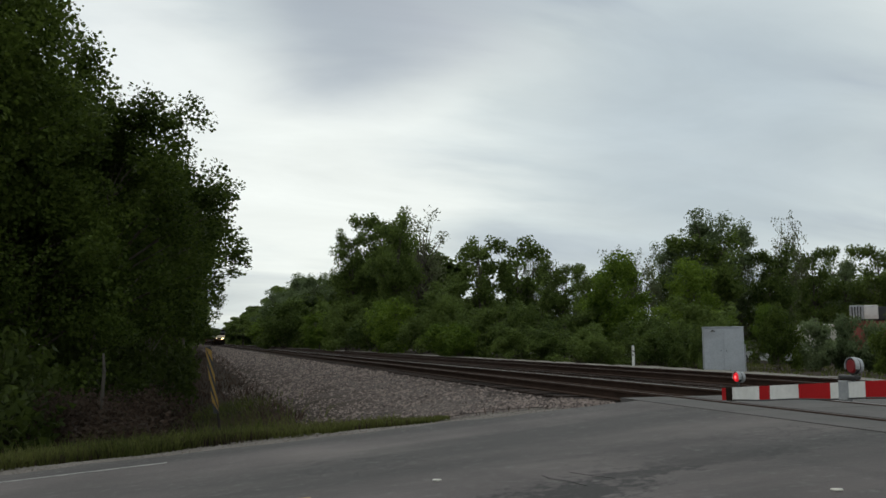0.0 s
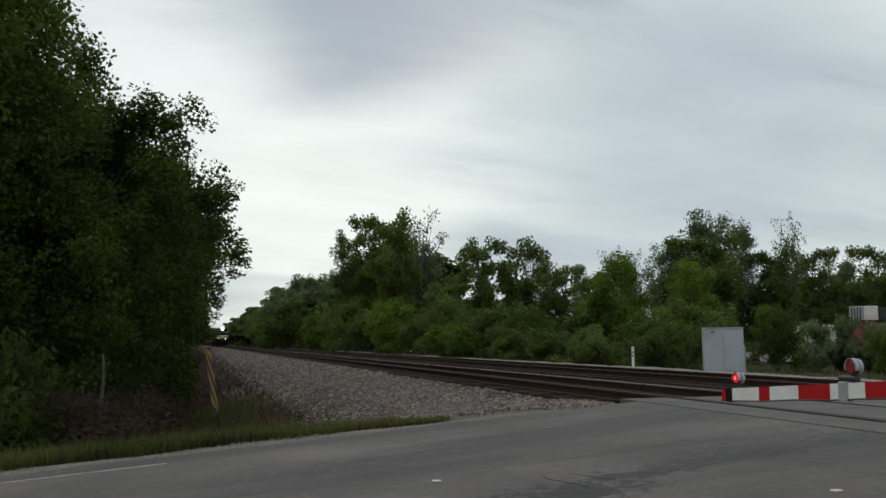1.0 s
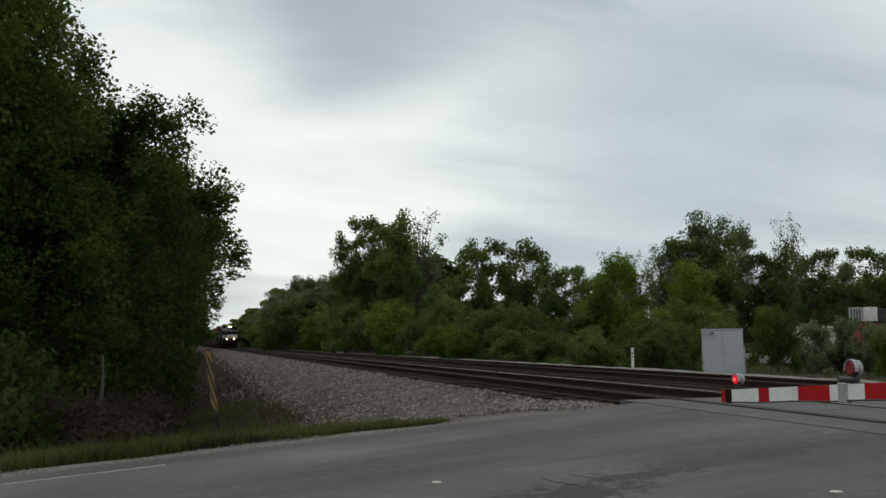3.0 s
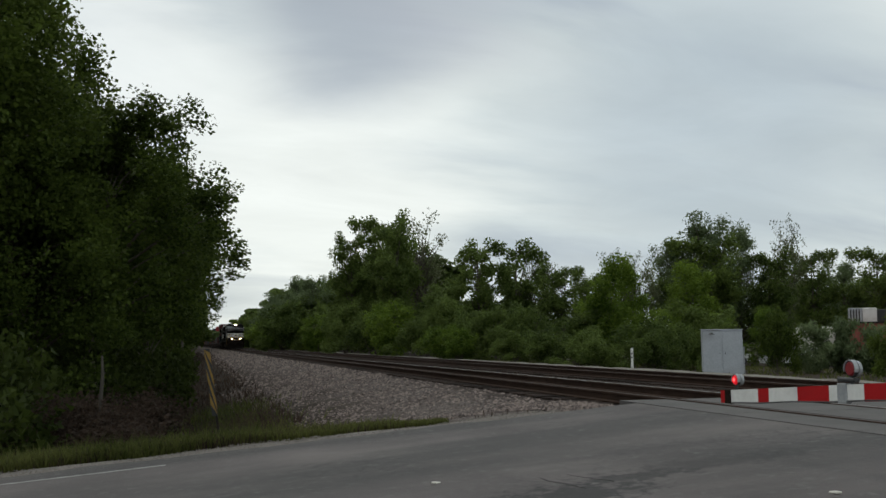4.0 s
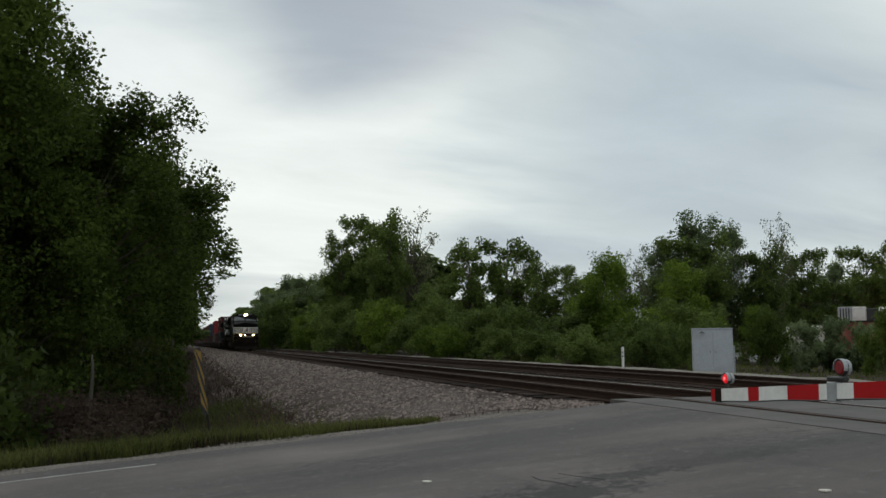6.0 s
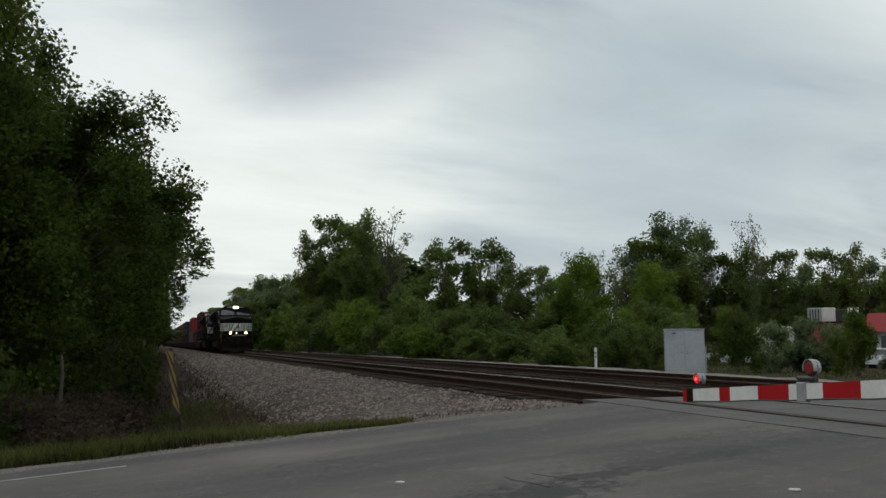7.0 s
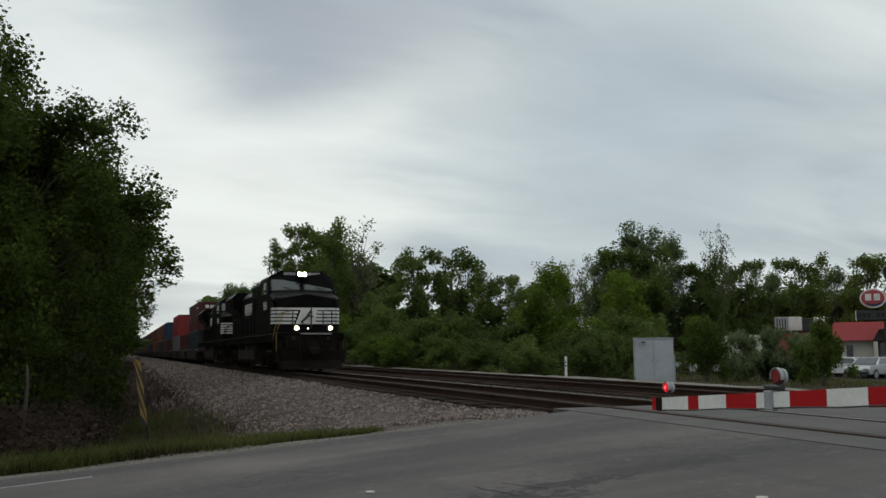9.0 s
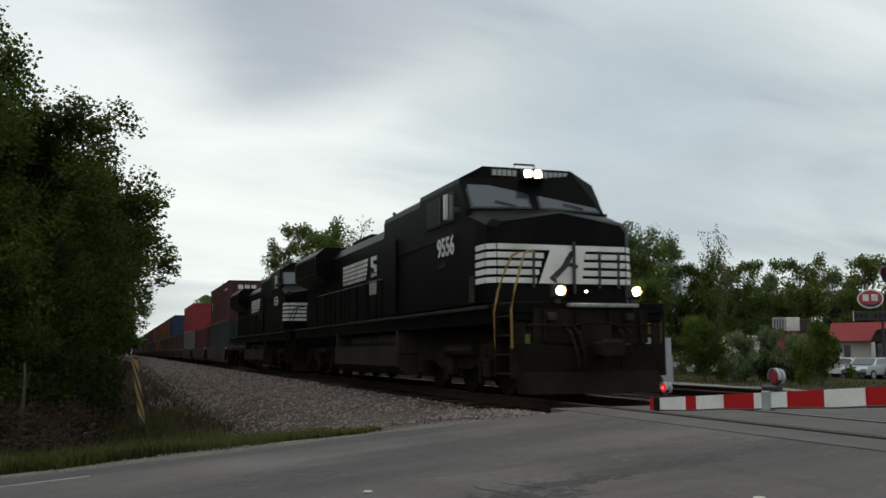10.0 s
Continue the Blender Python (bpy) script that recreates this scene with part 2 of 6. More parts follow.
TIE.node_tree.nodes["Principled BSDF"].inputs["Specular IOR Level"].default_value = 0.12
TIE_FAR = material("creosote_wood_far", (0.014, 0.010, 0.008), (0.045, 0.032, 0.026), 2, 25, 0.9, bump=0.5, per="island")
BLACK = material("black_paint", (0.0018, 0.0017, 0.0017), (0.004, 0.0036, 0.0034), 1.2, 30, 0.42, bump=0.03, dirt=(0.0105, 0.0084, 0.007), dirt_scale=0.7)
BLACK.node_tree.nodes["Principled BSDF"].inputs["Specular IOR Level"].default_value = 0.06
GRIME = material("sooty_steel", (0.009, 0.0068, 0.0056), (0.032, 0.0235, 0.018), 2.5, 30, 0.8, bump=0.25)
GRIME.node_tree.nodes["Principled BSDF"].inputs["Specular IOR Level"].default_value = 0.025
TANK = material("dusty_tank", (0.020, 0.017, 0.015), (0.055, 0.047, 0.041), 1.5, 25, 0.7, bump=0.15)
TANK.node_tree.nodes["Principled BSDF"].inputs["Specular IOR Level"].default_value = 0.025
WHITE = material("white_paint", (0.62, 0.61, 0.58), (0.80, 0.79, 0.76), 2, 30, 0.5, bump=0.03, dirt=(0.42, 0.40, 0.37), dirt_scale=1.5)
FADED = material("faded_road_paint", (0.16, 0.155, 0.145), (0.42, 0.41, 0.39), 6, 60, 0.8, bump=0.1, dirt=(0.13, 0.125, 0.118), dirt_scale=5)
YELLOW = material("safety_yellow", (0.20, 0.112, 0.014), (0.29, 0.17, 0.025), 3, 30, 0.5, bump=0.03)
RED = material("barrier_red", (0.34, 0.010, 0.012), (0.43, 0.016, 0.018), 3, 40, 0.45, bump=0.03)
RED.node_tree.nodes["Principled BSDF"].inputs["Specular IOR Level"].default_value = 0.12
PLOUGH = material("dusty_plough_steel", (0.008, 0.0062, 0.0052), (0.021, 0.0168, 0.014), 1.2, 20, 0.85, bump=0.2)
PLOUGH.node_tree.nodes["Principled BSDF"].inputs["Specular IOR Level"].default_value = 0.05
PALE_BARK = material("pale_bark", (0.04, 0.034, 0.027), (0.085, 0.072, 0.06), 3, 30, 0.9, bump=0.4)
SILVER = material("weathered_aluminium", (0.36, 0.38, 0.41), (0.52, 0.54, 0.57), 1.2, 20, 0.5, metal=0.35, bump=0.05, dirt=(0.30, 0.30, 0.32), dirt_scale=1.2)
GALV = material("galvanised_steel", (0.28, 0.29, 0.30), (0.45, 0.46, 0.47), 4, 50, 0.55, metal=0.5, bump=0.08)
DARK = material("black_plastic", (0.012, 0.012, 0.012), (0.03, 0.03, 0.03), 5, 50, 0.5, bump=0.05)
GLASS = material("cab_glass", (0.034, 0.042, 0.049), (0.046, 0.055, 0.062), 0.8, 3, 0.14, bump=0.0, coat=0.7)
GLASS.node_tree.nodes["Principled BSDF"].inputs["IOR"].default_value = 1.55
ROOF_RED = material("red_roof_metal", (0.34, 0.035, 0.04), (0.46, 0.055, 0.06), 1, 20, 0.5, bump=0.05)
BRICK_RED = material("red_brick", (0.20, 0.06, 0.045), (0.34, 0.11, 0.08), 2, 30, 0.9, bump=0.2)
STUCCO = material("cream_stucco", (0.55, 0.52, 0.46), (0.68, 0.65, 0.58), 1, 30, 0.9, bump=0.1)
HEADLIGHT = glow("headlight_glow", (1.0, 0.74, 0.40), 180)
DITCH = glow("ditch_light_glow", (1.0, 0.50, 0.16), 110)
SIGNAL_RED = glow("signal_red_glow", (0.8, 0.008, 0.02), 0.42)
BULB = glow("signal_bulb_glow", (1.0, 0.10, 0.10), 2.2)
SIGNAL_DIM = glow("signal_lens_unlit", (0.16, 0.004, 0.007), 0.06)
SIGNAL_OFF = material("signal_lens_dark", (0.03, 0.004, 0.004), (0.05, 0.006, 0.006), 5, 40, 0.3, bump=0)
GAP_DARK = material("flangeway_rubber", (0.012, 0.011, 0.010), (0.03, 0.027, 0.025), 3, 40, 0.9, bump=0.2)


# ---- mesh helpers ----
def mesh_from(name, verts, faces, mat, parent=None, label="", smooth=False):
    me = bpy.data.meshes.new(name)
    me.from_pydata([tuple(v) for v in verts], [], faces)
    me.materials.append(mat)
    if smooth:
        me.shade_smooth()
    ob = new(name, me)
    ob.parent = parent
    return tagged(ob, label)


def part(name, bm, mat, parent=None, label="", smooth=False):
    bmesh.ops.recalc_face_normals(bm, faces=bm.faces[:])
    me = bpy.data.meshes.new(name)
    bm.to_mesh(me)
    bm.free()
    me.materials.append(mat)
    if smooth:
        me.shade_smooth()
    ob = new(name, me)
    ob.parent = parent
    return tagged(ob, label)


def box(c, s, bevel=0.0, bm=None, m=None):
    bm = bm or bmesh.new()
    r = bmesh.ops.create_cube(bm, size=1, matrix=Matrix.Translation(c) @ (m or Matrix()) @ Matrix.Diagonal((*s, 1)))
    if bevel:
        edges = list({e for v in r["verts"] for e in v.link_edges})
        bmesh.ops.bevel(bm, geom=edges, offset=bevel, segments=1, affect="EDGES")
    return bm


def tube(points, radii, bm=None, seg=8, cap=True):
    """A round bar through the points."""
    bm = bm or bmesh.new()
    pts = [Vector(p) for p in points]
    if not hasattr(radii, "__len__"):
        radii = [radii] * len(pts)
    rings = []
    for i, p in enumerate(pts):
        d = (pts[min(i + 1, len(pts) - 1)] - pts[max(i - 1, 0)]).normalized()
        side = d.cross(Vector((0, 0, 1)) if abs(d.z) < 0.95 else Vector((1, 0, 0))).normalized()
        up = d.cross(side)
        rings.append([bm.verts.new(p + radii[i] * (math.cos(a) * side + math.sin(a) * up)) for a in (2 * math.pi * k / seg for k in range(seg))])
    for a, b in zip(rings, rings[1:]):
        for k in range(seg):
            bm.faces.new((a[k], a[(k + 1) % seg], b[(k + 1) % seg], b[k]))
    if cap:
        bm.faces.new(rings[0])
        bm.faces.new(rings[-1][::-1])
    return bm


def loft(rings, bm=None, caps=True):
    bm = bm or bmesh.new()
    rows = [[bm.verts.new(p) for p in r] for r in rings]
    k = len(rows[0])
    for a, b in zip(rows, rows[1:]):
        for i in range(k):
            bm.faces.new((a[i], a[(i + 1) % k], b[(i + 1) % k], b[i]))
    if caps:
        bm.faces.new(rows[0])
        bm.faces.new(rows[-1][::-1])
    return bm


def thing(name, label, category, group="", m=None):
    ob = new(name)
    ob.empty_display_size = 0.3
    if m:
        ob.matrix_basis = m
    return tagged(ob, label, category, group)


# ---- ground, road and tracks ----
def step(a, b, v):
    k = np.clip((v - a) / (b - a), 0, 1)
    return k * k * (3 - 2 * k)


def road_z(x):
    west = np.maximum(-0.082 * (6.3 - np.asarray(x, float)), -1.2)
    east = np.maximum(-0.05 * (np.asarray(x, float) - 14.6), -0.5)
    return np.where(x < 6.3, west, np.where(x > 14.6, east, 0.0)) - 0.012


def ground_z(x, y):
    x, y = np.asarray(x, float), np.asarray(y, float)
    bank = np.maximum(-0.22 - 0.23 * np.maximum(6.35 - x, 0), -1.75)
    bank = np.where(x > 14.1, -0.22 + 0.09 * step(14.4, 15.3, x) - 0.40 * step(16.0, 18.2, x), bank) - 0.65 * step(22, 48, x)
    level = np.minimum(road_z(x) - 0.05, np.where((x > 6.0) & (x < 14.9), -0.24, 9))
    beside = step(13.6, 18.5, y)
    return level * (1 - beside) + bank * beside


def ground_material():
    m = material("soil_and_litter", (0.022, 0.017, 0.0125), (0.056, 0.042, 0.031), 0.6, 12, 0.95, bump=0.8)
    nt = m.node_tree
    n, l = nt.nodes, nt.links
    p = n["Principled BSDF"]
    p.inputs["Specular IOR Level"].default_value = 0.1
    soil = p.inputs["Base Color"].links[0].from_socket
    co = n.new("ShaderNodeTexCoord")
    sep = n.new("ShaderNodeSeparateXYZ")
    l.new(co.outputs["Object"], sep.inputs[0])
    noise_ = n.new("ShaderNodeTexNoise")
    noise_.inputs["Scale"].default_value, noise_.inputs["Detail"].default_value = 0.9, 5
    l.new(co.outputs["Object"], noise_.inputs["Vector"])

    def band(axis, a, b, wob):
        """1 above b, 0 below a along an axis, with an uneven edge."""
        add = n.new("ShaderNodeMath")
        add.operation = "MULTIPLY_ADD"
        add.inputs[1].default_value = wob
        l.new(noise_.outputs["Fac"], add.inputs[0])
        l.new(sep.outputs[axis], add.inputs[2])
        rng = n.new("ShaderNodeMapRange")
        rng.interpolation_type = "SMOOTHSTEP"
        rng.inputs["From Min"].default_value, rng.inputs["From Max"].default_value = a + wob / 2, b + wob / 2
        l.new(add.outputs[0], rng.inputs["Value"])
        return rng.outputs[0]

    def times(a, b):
        q = n.new("ShaderNodeMath")
        q.operation = "MULTIPLY"
        l.new(a, q.inputs[0])
        l.new(b, q.inputs[1])
        return q.outputs[0]

    def invert(a):
        q = n.new("ShaderNodeMath")
        q.operation = "SUBTRACT"
        q.inputs[0].default_value = 1
        l.new(a, q.inputs[1])
        return q.outputs[0]

    def blend(fac, a, b):
        mix = n.new("ShaderNodeMix")
        mix.data_type = "RGBA"
        l.new(fac, mix.inputs["Factor"])
        l.new(a, mix.inputs[6])
        if isinstance(b, tuple):
            mix.inputs[7].default_value = (*b, 1)
        else:
            l.new(b, mix.inputs[7])
        return mix.outputs[2]

    cells = n.new("ShaderNodeTexVoronoi")
    cells.inputs["Scale"].default_value = 17
    l.new(co.outputs["Object"], cells.inputs["Vector"])
    grey = n.new("ShaderNodeValToRGB")
    e = grey.color_ramp.elements
    e[0].color, e[1].color = (0.070, 0.056, 0.050, 1), (0.222, 0.182, 0.162, 1)
    tone = n.new("ShaderNodeSeparateColor")
    l.new(cells.outputs["Color"], tone.inputs[0])
    l.new(tone.outputs[0], grey.inputs[0])
    gap = n.new("ShaderNodeMapRange")
    gap.inputs["From Min"].default_value, gap.inputs["From Max"].default_value = 0.35, 0.75
    gap.inputs["To Min"].default_value, gap.inputs["To Max"].default_value = 0.0, 0.8
    l.new(cells.outputs["Distance"], gap.inputs["Value"])
    stones = blend(gap.outputs[0], grey.outputs["Color"], (0.05, 0.045, 0.042))
    # past the crossing the soil climbs higher up the shoulder
    high = invert(times(band("Y", 17.0, 24.0, 3.0), invert(band("X", 2.2, 5.8, 2.2))))
    ballast = times(times(band("X", 2.4, 4.6, 3.8), high), invert(band("X", 16.0, 17.5, 1.0)))
    color = blend(ballast, soil, stones)
    # oil and rust stain along the tracks
    stain = times(band("X", 5.9, 6.6, 0.4), invert(band("X", 14.0, 15.0, 0.6)))
    stain2 = n.new("ShaderNodeMath")
    stain2.operation = "MULTIPLY"
    stain2.inputs[1].default_value = 0.94
    l.new(stain, stain2.inputs[0])
    color = blend(stain2.outputs[0], color, (0.030, 0.021, 0.017))
    # a pale gravel strip beyond the far track
    strip = times(band("X", 15.0, 15.5, 0.4), invert(band("X", 16.0, 16.8, 1.0)))
    color = blend(strip, color, (0.20, 0.185, 0.16))
    l.new(color, p.inputs["Base Color"])
    return m


def spaced(lo, dense_lo, dense_hi, hi, fine):
    mid = np.arange(dense_lo, dense_hi, fine)
    grow = lambda start, end: start + (end - start) * (np.linspace(0, 1, 26)[1:] ** 2.6)
    return np.concatenate((grow(dense_lo, lo)[::-1], mid, grow(mid[-1], hi)))


def make_ground():
    xs, ys = spaced(-1800, -14, 24, 1800, 0.4), spaced(-1500, -4, 46, 3500, 0.4)
    gx, gy = np.meshgrid(xs, ys)
    gz = ground_z(gx, gy)
    rough = np.array([[noise.noise((a * 0.7, b * 0.7, 0)) for a in xs] for b in ys])
    away = np.where((gy > 14.5) & ((gx < 6) | (gx > 15)), 1.0, 0.15)
    gz = gz + rough * 0.07 * away
    nx = len(xs)
    faces = [(j * nx + i, j * nx + i + 1, (j + 1) * nx + i + 1, (j + 1) * nx + i) for j in range(len(ys) - 1) for i in range(nx - 1)]
    tagged(mesh_from("ground", np.stack((gx.ravel(), gy.ravel(), gz.ravel()), 1), faces, ground_material(), smooth=True),
           "soil, leaf litter and grey ballast bank beside the tracks", "ground", kind="structure")


make_ground()


def slab(name, xs, y0, y1, mat, thick=0.3, kind="structure", label="", category="", top=road_z, lift=0.0, edge=None):
    """A paved strip along x whose surface follows top(x); edge(x) gives the far edge's waver."""
    verts, faces = [], []
    ny = 9
    for x in xs:
        far = y1 + (edge(x) if edge else 0)
        for k in range(ny):
            y = y0 + (far - y0) * k / (ny - 1)
            verts.append((x, y, float(top(x)) + lift))
        verts += [(x, far, float(top(x)) - thick), (x, y0, float(top(x)) - thick)]
    w = ny + 2
    for i in range(len(xs) - 1):
        for k in range(w):
            a, b = i * w + k, i * w + (k + 1) % w
            faces.append((a, a + w, b + w, b))
    faces += [tuple(range(w)), tuple((len(xs) - 1) * w + k for k in range(w))[::-1]]
    return tagged(mesh_from(name, verts, faces, mat), label, category, kind=kind)


ROAD_Y0, ROAD_Y1 = 3.4, 12.78
RAILS = [c + s * 0.7525 for c in (NEAR_X, FAR_X) for s in (-1, 1)]
ragged = lambda x: 0.22 * noise.noise((x * 1.3, 3.0, 0)) + 0.1 * noise.noise((x * 5, 7.0, 0))


def make_road():
    slab("road", np.arange(-90, 6.31, 0.25), ROAD_Y0, ROAD_Y1, ASPHALT, label="worn grey asphalt road rising to the level crossing", category="road", edge=ragged)
    slab("road_beyond", np.arange(14.4, 120, 0.6), ROAD_Y0, ROAD_Y1, ASPHALT, label="worn grey asphalt road beyond the tracks", category="road", edge=ragged)
    slab("road_shoulder", np.arange(-90, 5.4, 0.25), ROAD_Y1 - 0.4, ROAD_Y1 + 0.75, SHOULDER, lift=-0.03, label="pale gravel shoulder along the asphalt road", category="shoulder",
         edge=lambda x: 0.35 * noise.noise((x * 0.8, 11.0, 0)) - 0.25 * float(step(1.0, 5.0, x)))
    slab("near_shoulder", np.arange(-90, 5.4, 0.6), ROAD_Y0 - 1.2, ROAD_Y0 + 0.3, SHOULDER, lift=-0.03, label="pale gravel shoulder along the asphalt road", category="shoulder")
    level = lambda x: -0.008
    gaps = [(6.253, RAILS[0] - 0.12), (RAILS[0] + 0.15, RAILS[1] - 0.12), (RAILS[1] + 0.15, RAILS[2] - 0.12), (RAILS[2] + 0.15, RAILS[3] - 0.12), (RAILS[3] + 0.15, 14.4)]
    for a, b in gaps:
        for y in np.arange(ROAD_Y0 - 0.2, ROAD_Y1 + 0.5, 2.44):
            slab("crossing_panel", np.linspace(a, b, 3), y + 0.008, min(y + 2.432, 13.35), CONCRETE, thick=0.22, top=level,
                 label="grey crossing panel between the rails", category="crossing panel")
    # black strips paint the shade of the deep flangeway gaps beside each rail
    for x in RAILS:
        for a, b in ((x - 0.115, x - 0.040), (x + 0.040, x + 0.145)):
            slab("flangeway_rubber", [a, b], ROAD_Y0 - 0.2, 13.3, GAP_DARK, thick=0.1, top=level, lift=-0.018, label="black strip beside the rail, painting the shaded flangeway gap", category="rubber strip")
    # faded paint, kept a few millimetres proud
    slab("edge_line", np.arange(-90, -0.1, 0.25), 11.95, 12.02, FADED, thick=0.008, lift=0.006, label="faded white edge line on the asphalt", category="road marking")
    for y in (7.95, 8.2):
        slab("centre_line", np.arange(-90, 1.2, 0.5), y, y + 0.1, YELLOW, thick=0.008, lift=0.006, label="worn yellow centre line on the asphalt", category="road marking")
    for x, y in ((2.11, 8.28), (4.30, 5.78)):
        z = float(road_z(x))
        bm = box((0, 0, 0.006), (0.075, 0.06, 0.018), 0.006)
        ob = part("road_stud", bm, STUCCO)
        ob.matrix_basis = pose(x, y, z, 0, 4.7, 20 * x)
        tagged(ob, "small pale road stud fixed to the asphalt", "road stud", "road studs")

    rng = random.Random(12)
    for k in range(2):
        x, y = 2.92 + 0.27 * k, 7.85 - 0.03 * k + rng.uniform(-0.12, 0.12)
        line = [(x + (0.02 + 0.012 * k) * i + rng.uniform(-0.03, 0.03), y - (0.13 - 0.015 * k) * i + rng.uniform(-0.05, 0.05)) for i in range(6)]
        top = [(a, b, float(road_z(a)) + 0.003) for a, b in line] + [(a + 0.01, b - 0.025, float(road_z(a)) + 0.003) for a, b in line[::-1]]
        tagged(part("road_crack", loft([top, [(a, b, z - 0.02) for a, b, z in top]]), GAP_DARK), "dark open crack in the asphalt", "road crack", kind="structure")


make_road()


def rail(x):
    prof = [(-0.075, -0.175), (0.075, -0.175), (0.075, -0.16), (0.012, -0.14), (0.012, -0.05), (0.036, -0.038), (0.036, -0.006), (0.028, 0.0),
            (-0.028, 0.0), (-0.036, -0.006), (-0.036, -0.038), (-0.012, -0.05), (-0.012, -0.14), (-0.075, -0.16)]
    ys = [-80, 0, 40, 120, 300, 700, 1500]
    ob = part("rail", loft([[(x + a, y, b) for a, b in prof] for y in ys]), RAIL_SIDE)
    ob.data.materials.append(RAIL_TOP if x in (RAILS[1], RAILS[3]) else RAIL_DULL)
    for f in ob.data.polygons:
        if f.normal.z > 0.9 and f.center.z > -0.002:
            f.material_index = 1
    tagged(ob, "rusty steel rail with a worn running surface", "rail", "rails", "structure")


for x in RAILS:
    rail(x)



# ---- trees and bushes ----
def ball(rng, n):
    d = rng.normal(size=(n, 3))
    return d / np.linalg.norm(d, axis=1)[:, None] * rng.random(n)[:, None] ** 0.45


def crown_leaves(rng, height, radius, base, clumps, leaves, spread, size, hollow=0.35, lobes=11, squash=1.0):
    """Leaf sprays gathered in clumps inside an uneven envelope; returns the clump centres and the leaves' corners."""
    lobe = [(rng.normal(size=3), rng.uniform(0.75, 1.2)) for _ in range(lobes)]
    lobe = [(v / np.linalg.norm(v), w) for v, w in lobe]
    mid, half = height * (base + 1) / 2, height * (1 - base) / 2
    boughs = []
    for _ in range(max(16, clumps // 3)):
        d = rng.normal(size=3)
        d /= np.linalg.norm(d)
        reach = max(max(0.5, w * max(0.0, d @ v) ** 1.3) for v, w in lobe) * (hollow + (1 - hollow) * rng.random() ** 0.45)
        narrow = 1.0 - 0.25 * max(0, d[2]) * squash
        boughs.append((d[0] * reach * radius * narrow, d[1] * reach * radius * narrow, mid + d[2] * min(reach, 1.05) * half))
    # each bough is a broad, flattish mass of clumps
    boughs = np.array(boughs)
    wide = min(spread * 1.3, radius * 0.16)
    centres = boughs[rng.integers(0, len(boughs), clumps)] + ball(rng, clumps) * np.array((1.3, 1.3, 1.25)) * wide
    centres[:, 2] = np.clip(centres[:, 2], 0.03 * height, height * 1.02)
    c = np.repeat(centres, leaves, 0) + ball(rng, clumps * leaves) * spread * np.array((1.7, 1.7, 1.45))
    n = len(c)
    u = rng.normal(size=(n, 3))
    u[:, 2] *= 0.6
    u /= np.linalg.norm(u, axis=1)[:, None]
    w = np.cross(u, rng.normal(size=(n, 3)) * 0.75 + np.array((0, 0, 0.7)))
    w /= np.linalg.norm(w, axis=1)[:, None]
    s = size * rng.uniform(0.6, 1.35, n)[:, None]
    if size > 0.13:      # plants farther off carry simpler leaves
        return centres, np.stack((c - u * s * 0.6 - w * s * 0.15, c - u * s * 0.1 + w * s * 0.6, c + u * s * 0.66 - w * s * 0.22), 1)
    quads = np.stack((c - u * s * 0.5 - w * s * 0.2, c - u * s * 0.1 + w * s * 0.42, c + u * s * 0.55 + w * s * 0.12, c + u * s * 0.12 - w * s * 0.4), 1)
    return centres, quads


def woody(name, seed, height, radius, base, clumps, leaves, spread, size, leaf, trunk_r, limbs, label, category, hollow=0.35, squash=1.0):
    rng = np.random.default_rng(seed)
    centres, leaf_corners = crown_leaves(rng, height, radius, base, clumps, leaves, spread, size, hollow, squash=squash)
    ob = thing(name, label, category)
    bm = bmesh.new()
    lean = rng.normal(size=2) * 0.03 * height
    top = height * 0.82
    axis = [(lean[0] * k * k, lean[1] * k * k, -0.3 + (top + 0.3) * k) for k in (0, 0.08, 0.3, 0.6, 1)]
    if trunk_r > 0:
        tube(axis, [trunk_r * q for q in (1.35, 1.0, 0.8, 0.5, 0.12)], bm, 8)
    for k in rng.choice(len(centres), min(limbs, len(centres)), replace=False):
        e = Vector(centres[k])
        z0 = max(0.05 * height, min(e.z * rng.uniform(0.45, 0.8), top * 0.95))
        f = (z0 + 0.3) / (top + 0.3)
        a = Vector((lean[0] * f * f, lean[1] * f * f, z0)) if trunk_r > 0 else Vector((rng.normal() * 0.2, rng.normal() * 0.2, -0.1))
        m = a.lerp(e, 0.5) + Vector((0, 0, 0.06 * height * rng.random()))
        r = max(trunk_r, 0.05) * rng.uniform(0.18, 0.34)
        tube((a, m, e), (r, r * 0.6, r * 0.18), bm, 4, False)
    part("trunk", bm, BARK, ob, smooth=True)
    sides = leaf_corners.shape[1]
    mesh_from("crown", leaf_corners.reshape(-1, 3), [tuple(range(sides * k, sides * k + sides)) for k in range(len(leaf_corners))], leaf, ob)
    return ob, height, radius


